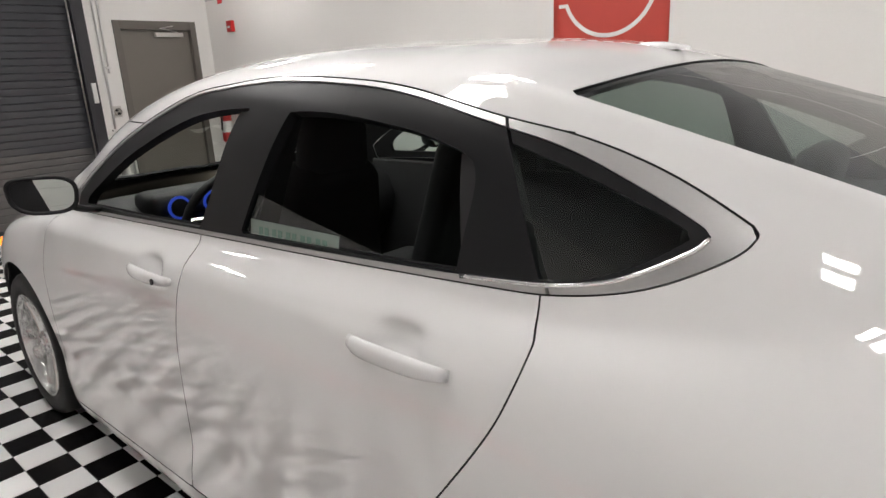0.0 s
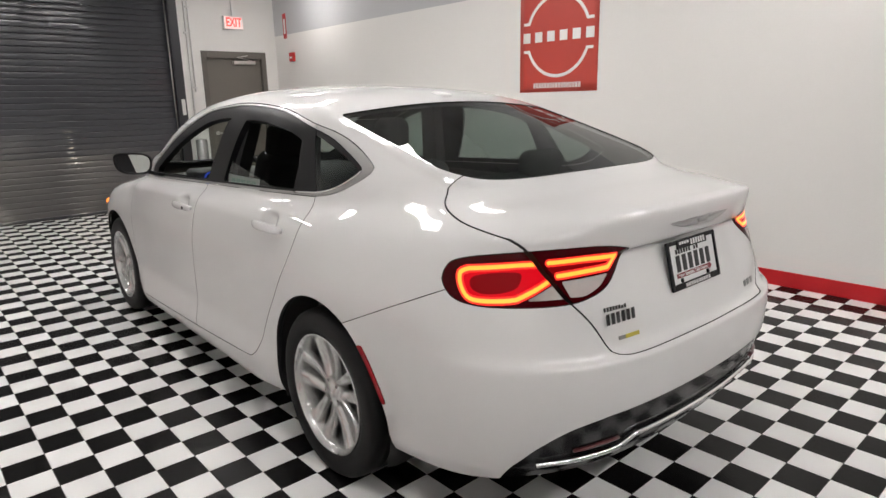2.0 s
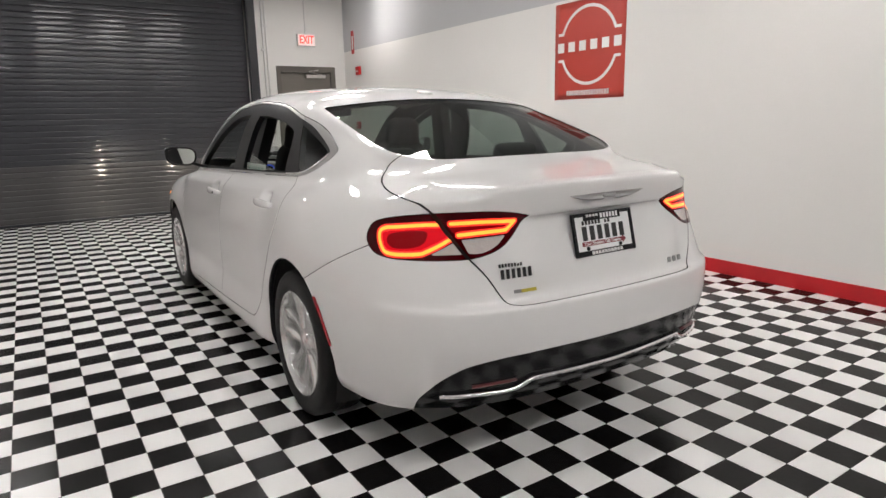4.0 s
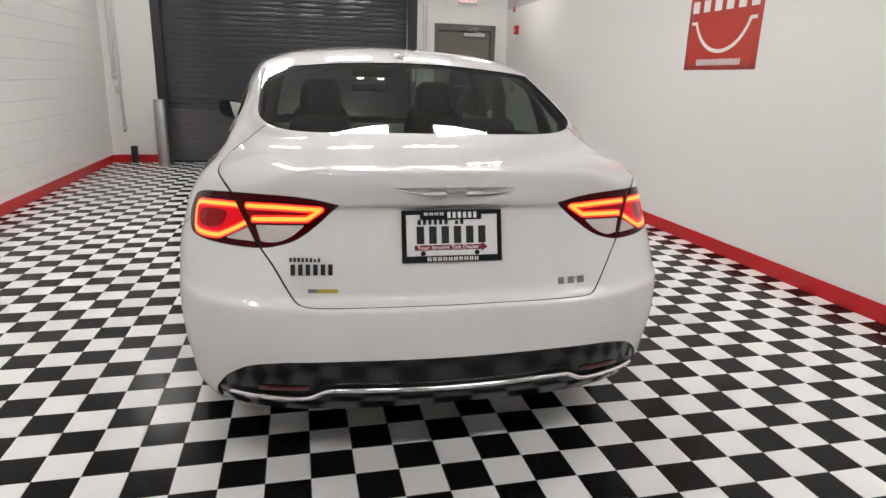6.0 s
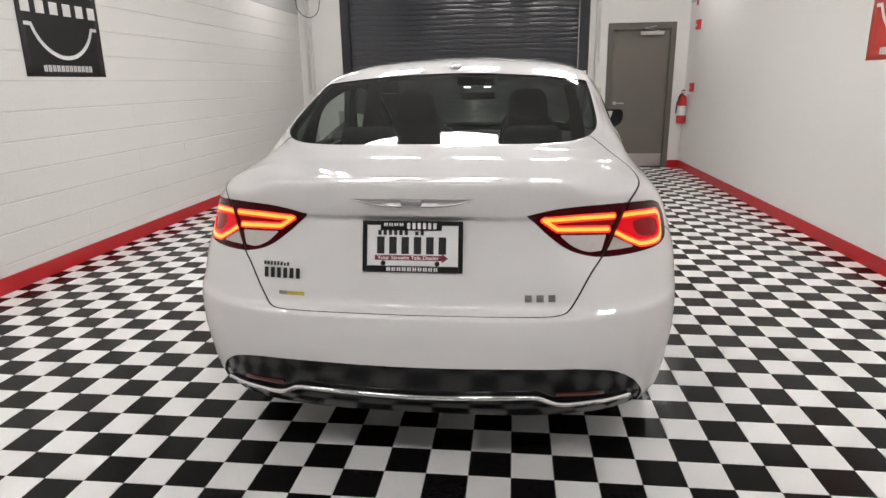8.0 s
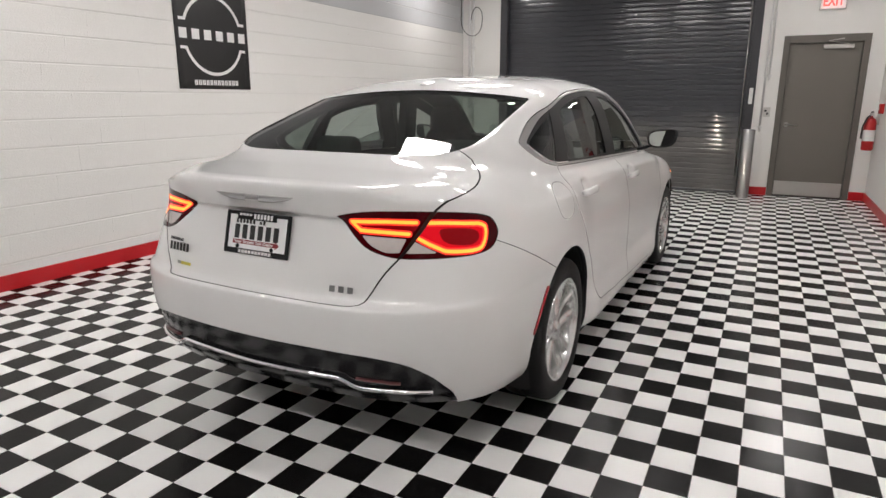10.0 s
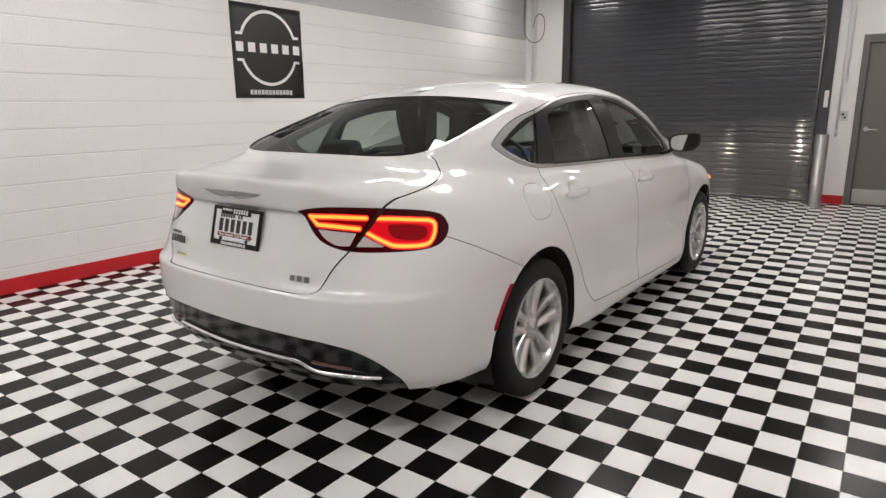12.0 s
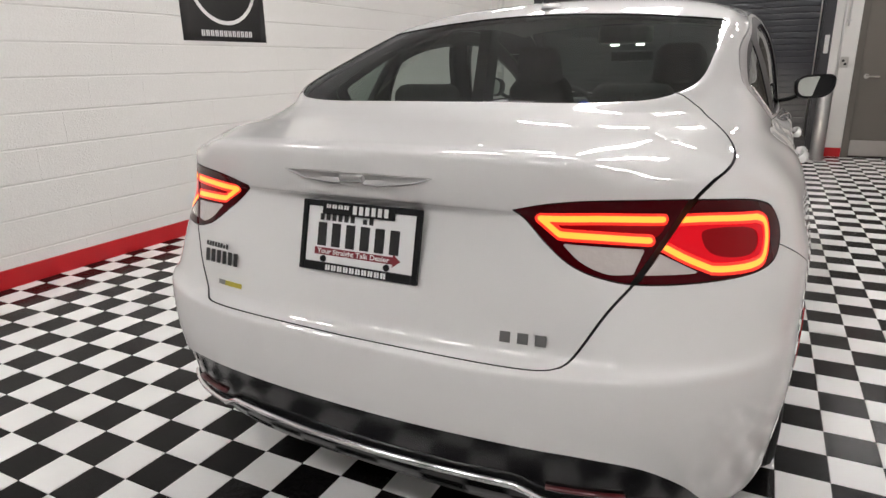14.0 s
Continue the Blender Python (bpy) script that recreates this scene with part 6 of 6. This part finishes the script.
part("white_mark", box_bm(-0.03, 0.03, -0.02, 0.005, 0.05, 0.052, 0.0005), M_PLASTIC_W, al)
sg = tagged(new("fire_notice"), "narrow red and white fire notice on the wall", "sign")
sg.matrix_basis = Matrix.Translation((X1, 7.16, 2.55)) @ east_up
part("board", box_bm(-0.05, 0.05, -0.18, 0.18, 0, 0.004, 0.001), M_REDPLASTIC, sg)
part("arrow_mark", box_bm(-0.022, 0.022, -0.11, 0.10, 0.004, 0.0052), M_PLASTIC_W, sg)
pull = tagged(new("pull_station"), "red fire pull station on the wall", "pull station")
pull.matrix_basis = Matrix.Translation((X1, 7.03, 1.23)) @ east_up
part("box", box_bm(-0.045, 0.045, -0.06, 0.06, 0, 0.05, 0.006, 3), M_REDPLASTIC, pull)
part("pull_bar", box_bm(-0.03, 0.03, -0.015, 0.005, 0.05, 0.058, 0.002), M_PLASTIC_W, pull)
fe = tagged(new("fire_extinguisher"), "red fire extinguisher hung on the wall", "fire extinguisher")
fe.location = (X1 - 0.09, 7.24, 0.70)
part("cylinder", lathe_bm([(0.0, 0.0), (0.055, 0.0), (0.066, 0.012), (0.068, 0.03), (0.068, 0.34), (0.060, 0.385), (0.030, 0.415), (0.018, 0.42), (0.018, 0.44), (0, 0.44)], 28), M_REDPLASTIC, fe, angle=40)
part("label", lathe_bm([(0.0688, 0.12), (0.0692, 0.121), (0.0692, 0.26), (0.0688, 0.261)], 28), M_PLASTIC_W, fe, "pale paper label")
part("valve", box_bm(-0.02, 0.02, -0.06, 0.03, 0.44, 0.475, 0.006), M_STEEL, fe)
part("lever", box_bm(-0.010, 0.010, -0.10, 0.02, 0.48, 0.495, 0.004), M_CABLE, fe)
part("hose", tube_bm([(0.0, -0.02, 0.45), (-0.05, -0.06, 0.42), (-0.085, -0.05, 0.30), (-0.085, -0.02, 0.15)], 0.011, 8), M_CABLE, fe, smooth=True)
part("wall_bracket", box_bm(0.045, 0.089, -0.02, 0.02, 0.33, 0.42, 0.003), M_STEEL, fe)

# ---- key box between shutter and door ----
kb = tagged(new("key_switch"), "round steel key switch on a wall plate", "switch")
kb.location = (1.585, Y1, 1.17)
part("plate", box_bm(-0.045, 0.045, -0.006, 0.0, -0.065, 0.065, 0.003), M_STEEL, kb)
part("button", lathe_bm([(0, -0.03), (0.014, -0.03), (0.016, -0.006), (0, -0.006)], 16, "y"), M_CABLE, kb).location = (-0.012, 0, 0.018)
part("button", lathe_bm([(0, -0.03), (0.014, -0.03), (0.016, -0.006), (0, -0.006)], 16, "y"), M_CABLE, kb).location = (0.012, 0, -0.022)
part("cover", lathe_bm([(0.04, -0.006), (0.043, -0.03), (0.038, -0.03), (0.036, -0.006)], 24, "y", closed=True), M_STEEL, kb, smooth=True)

# ---- loop of cable by the shutter, and a socket box ----
cb = tagged(new("hanging_cable"), "black cable hanging in a loop by the pipes", "cable")
cb.location = (X0 + 0.22, Y1 - 0.10, 2.52)
loop_pts = [(-0.20, 0, 1.2), (-0.20, 0, 0.6), (-0.21, 0, 0.1), (-0.14, 0, -0.08), (0.0, 0, -0.15), (0.12, 0, -0.09), (0.17, 0, 0.05), (0.16, 0, 0.22), (0.08, 0, 0.30), (0.0, 0, 0.24), (-0.03, 0, 0.1)]
part("wire", tube_bm(smooth_loop(loop_pts, 6, closed=False), 0.006, 8), M_CABLE, cb, smooth=True)
sb = tagged(new("junction_box"), "grey junction box on the pipe", "junction box")
sb.location = (X0 + 0.17, Y1 - 0.03, 1.05)
part("box", box_bm(-0.035, 0.035, -0.03, 0.03, -0.055, 0.055, 0.004), M_CONDUIT, sb)
part("lid", box_bm(-0.038, 0.038, -0.034, -0.030, -0.058, 0.058, 0.002), M_STEEL, sb)
st = tagged(new("door_stop_post"), "short dark rubber post at the wall", "post")
st.location = (X0 + 0.31, Y1 - 0.06, 0)
part("post", box_bm(-0.04, 0.04, -0.03, 0.03, 0.0, 0.25, 0.006), M_CABLE, st)
part("foot", box_bm(-0.05, 0.05, -0.04, 0.04, 0.0, 0.012, 0.003), M_CABLE, st)

# ---- floor tiles ----
def tile_mesh(name, material):
    g, t = 0.0007, 0.003
    a = TILE - g
    b = 0.0012
    vs = [(g, g, -t), (a, g, -t), (a, a, -t), (g, a, -t), (g + b, g + b, 0), (a - b, g + b, 0), (a - b, a - b, 0), (g + b, a - b, 0)]
    fs = [(4, 5, 6, 7), (0, 1, 5, 4), (1, 2, 6, 5), (2, 3, 7, 6), (3, 0, 4, 7)]
    return vs, fs


tv, tf = tile_mesh("tile", M_TILE_W)
tile_data = []
for m in (M_TILE_W, M_TILE_B):
    me = bpy.data.meshes.new("floor_tile")
    me.from_pydata(tv, [], tf)
    me.materials.append(m)
    tile_data.append(me)
rest = {0: ([], []), 1: ([], [])}
i0, i1, j0, j1 = math.floor(X0 / TILE), math.ceil(X1 / TILE), math.floor(Y0 / TILE), math.ceil(Y1 / TILE)
for i in range(i0, i1):
    for j in range(j0, j1):
        black = 1 - (i + j) % 2
        if -9 <= i < 10 and -14 <= j < 1:
            ob = new("floor_tile", tile_data[black])
            ob.location = (i * TILE, j * TILE, 0)
            ob.parent = floor
        else:
            vs, fs = rest[black]
            n = len(vs)
            vs += [(min(max(x + i * TILE, X0), X1), min(max(y + j * TILE, Y0), Y1), z) for x, y, z in tv]
            fs += [tuple(k + n for k in f) for f in tf]
for black, nm in ((0, "white_floor_tiles"), (1, "black_floor_tiles")):
    tagged(mesh_ob(nm, *rest[black], (M_TILE_W, M_TILE_B)[black], floor), kind="stuff")

# ---- painted blocks of the west wall ----
BL, BH = 0.4064, 0.2032
bv, bf = [], []
g_, c_, d_ = 0.0025, 0.005, 0.0065
for x, inset in ((0.0, 0.0), (d_ - 0.003, 0.0), (d_, c_)):
    e_ = 0.0001
    bv += [(x, e_, g_ + inset), (x, BL - e_, g_ + inset), (x, BL - e_, BH - g_ - inset), (x, e_, BH - g_ - inset)]
for k in (0, 4):
    bf += [(k + i, k + (i + 1) % 4, k + 4 + (i + 1) % 4, k + 4 + i) for i in range(4)]
bf.append((8, 9, 10, 11))
block_me = bpy.data.meshes.new("wall_block")
block_me.from_pydata(bv, [], bf)
block_me.materials.append(M_WALL)
far_v, far_f, up_v, up_f = [], [], [], []
rnd = random.Random(5)
z0 = -0.012
for r in range(int(ROOM_H / BH) + 1):
    for c in range(int((Y1 - Y0) / BL) + 2):
        y = Y0 - (0.5 * BL if r % 2 else 0.0) + c * BL
        z = z0 + r * BH
        y_a, y_b = max(y, Y0), min(y + BL, Y1)
        if y_b - y_a < 0.03 or z + BH > ROOM_H or z + BH < 0:
            continue
        whole = y_b - y_a > BL - 1e-6
        if whole and -1.0 < y < 7.1 and r < 12:
            ob = new("wall_block", block_me)
            ob.location = (X0 - 0.0065 + rnd.uniform(-0.0003, 0.0003), y, z)
            ob.parent = wall_west
        else:
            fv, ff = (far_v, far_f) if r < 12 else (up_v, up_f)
            n = len(fv)
            fv += [(X0 - 0.0065 + a, min(max(y + b, y_a), y_b), z + e) for a, b, e in bv]
            ff += [tuple(k + n for k in f) for f in bf]
tagged(mesh_ob("wall_blocks", far_v, far_f, M_WALL, wall_west), kind="stuff")
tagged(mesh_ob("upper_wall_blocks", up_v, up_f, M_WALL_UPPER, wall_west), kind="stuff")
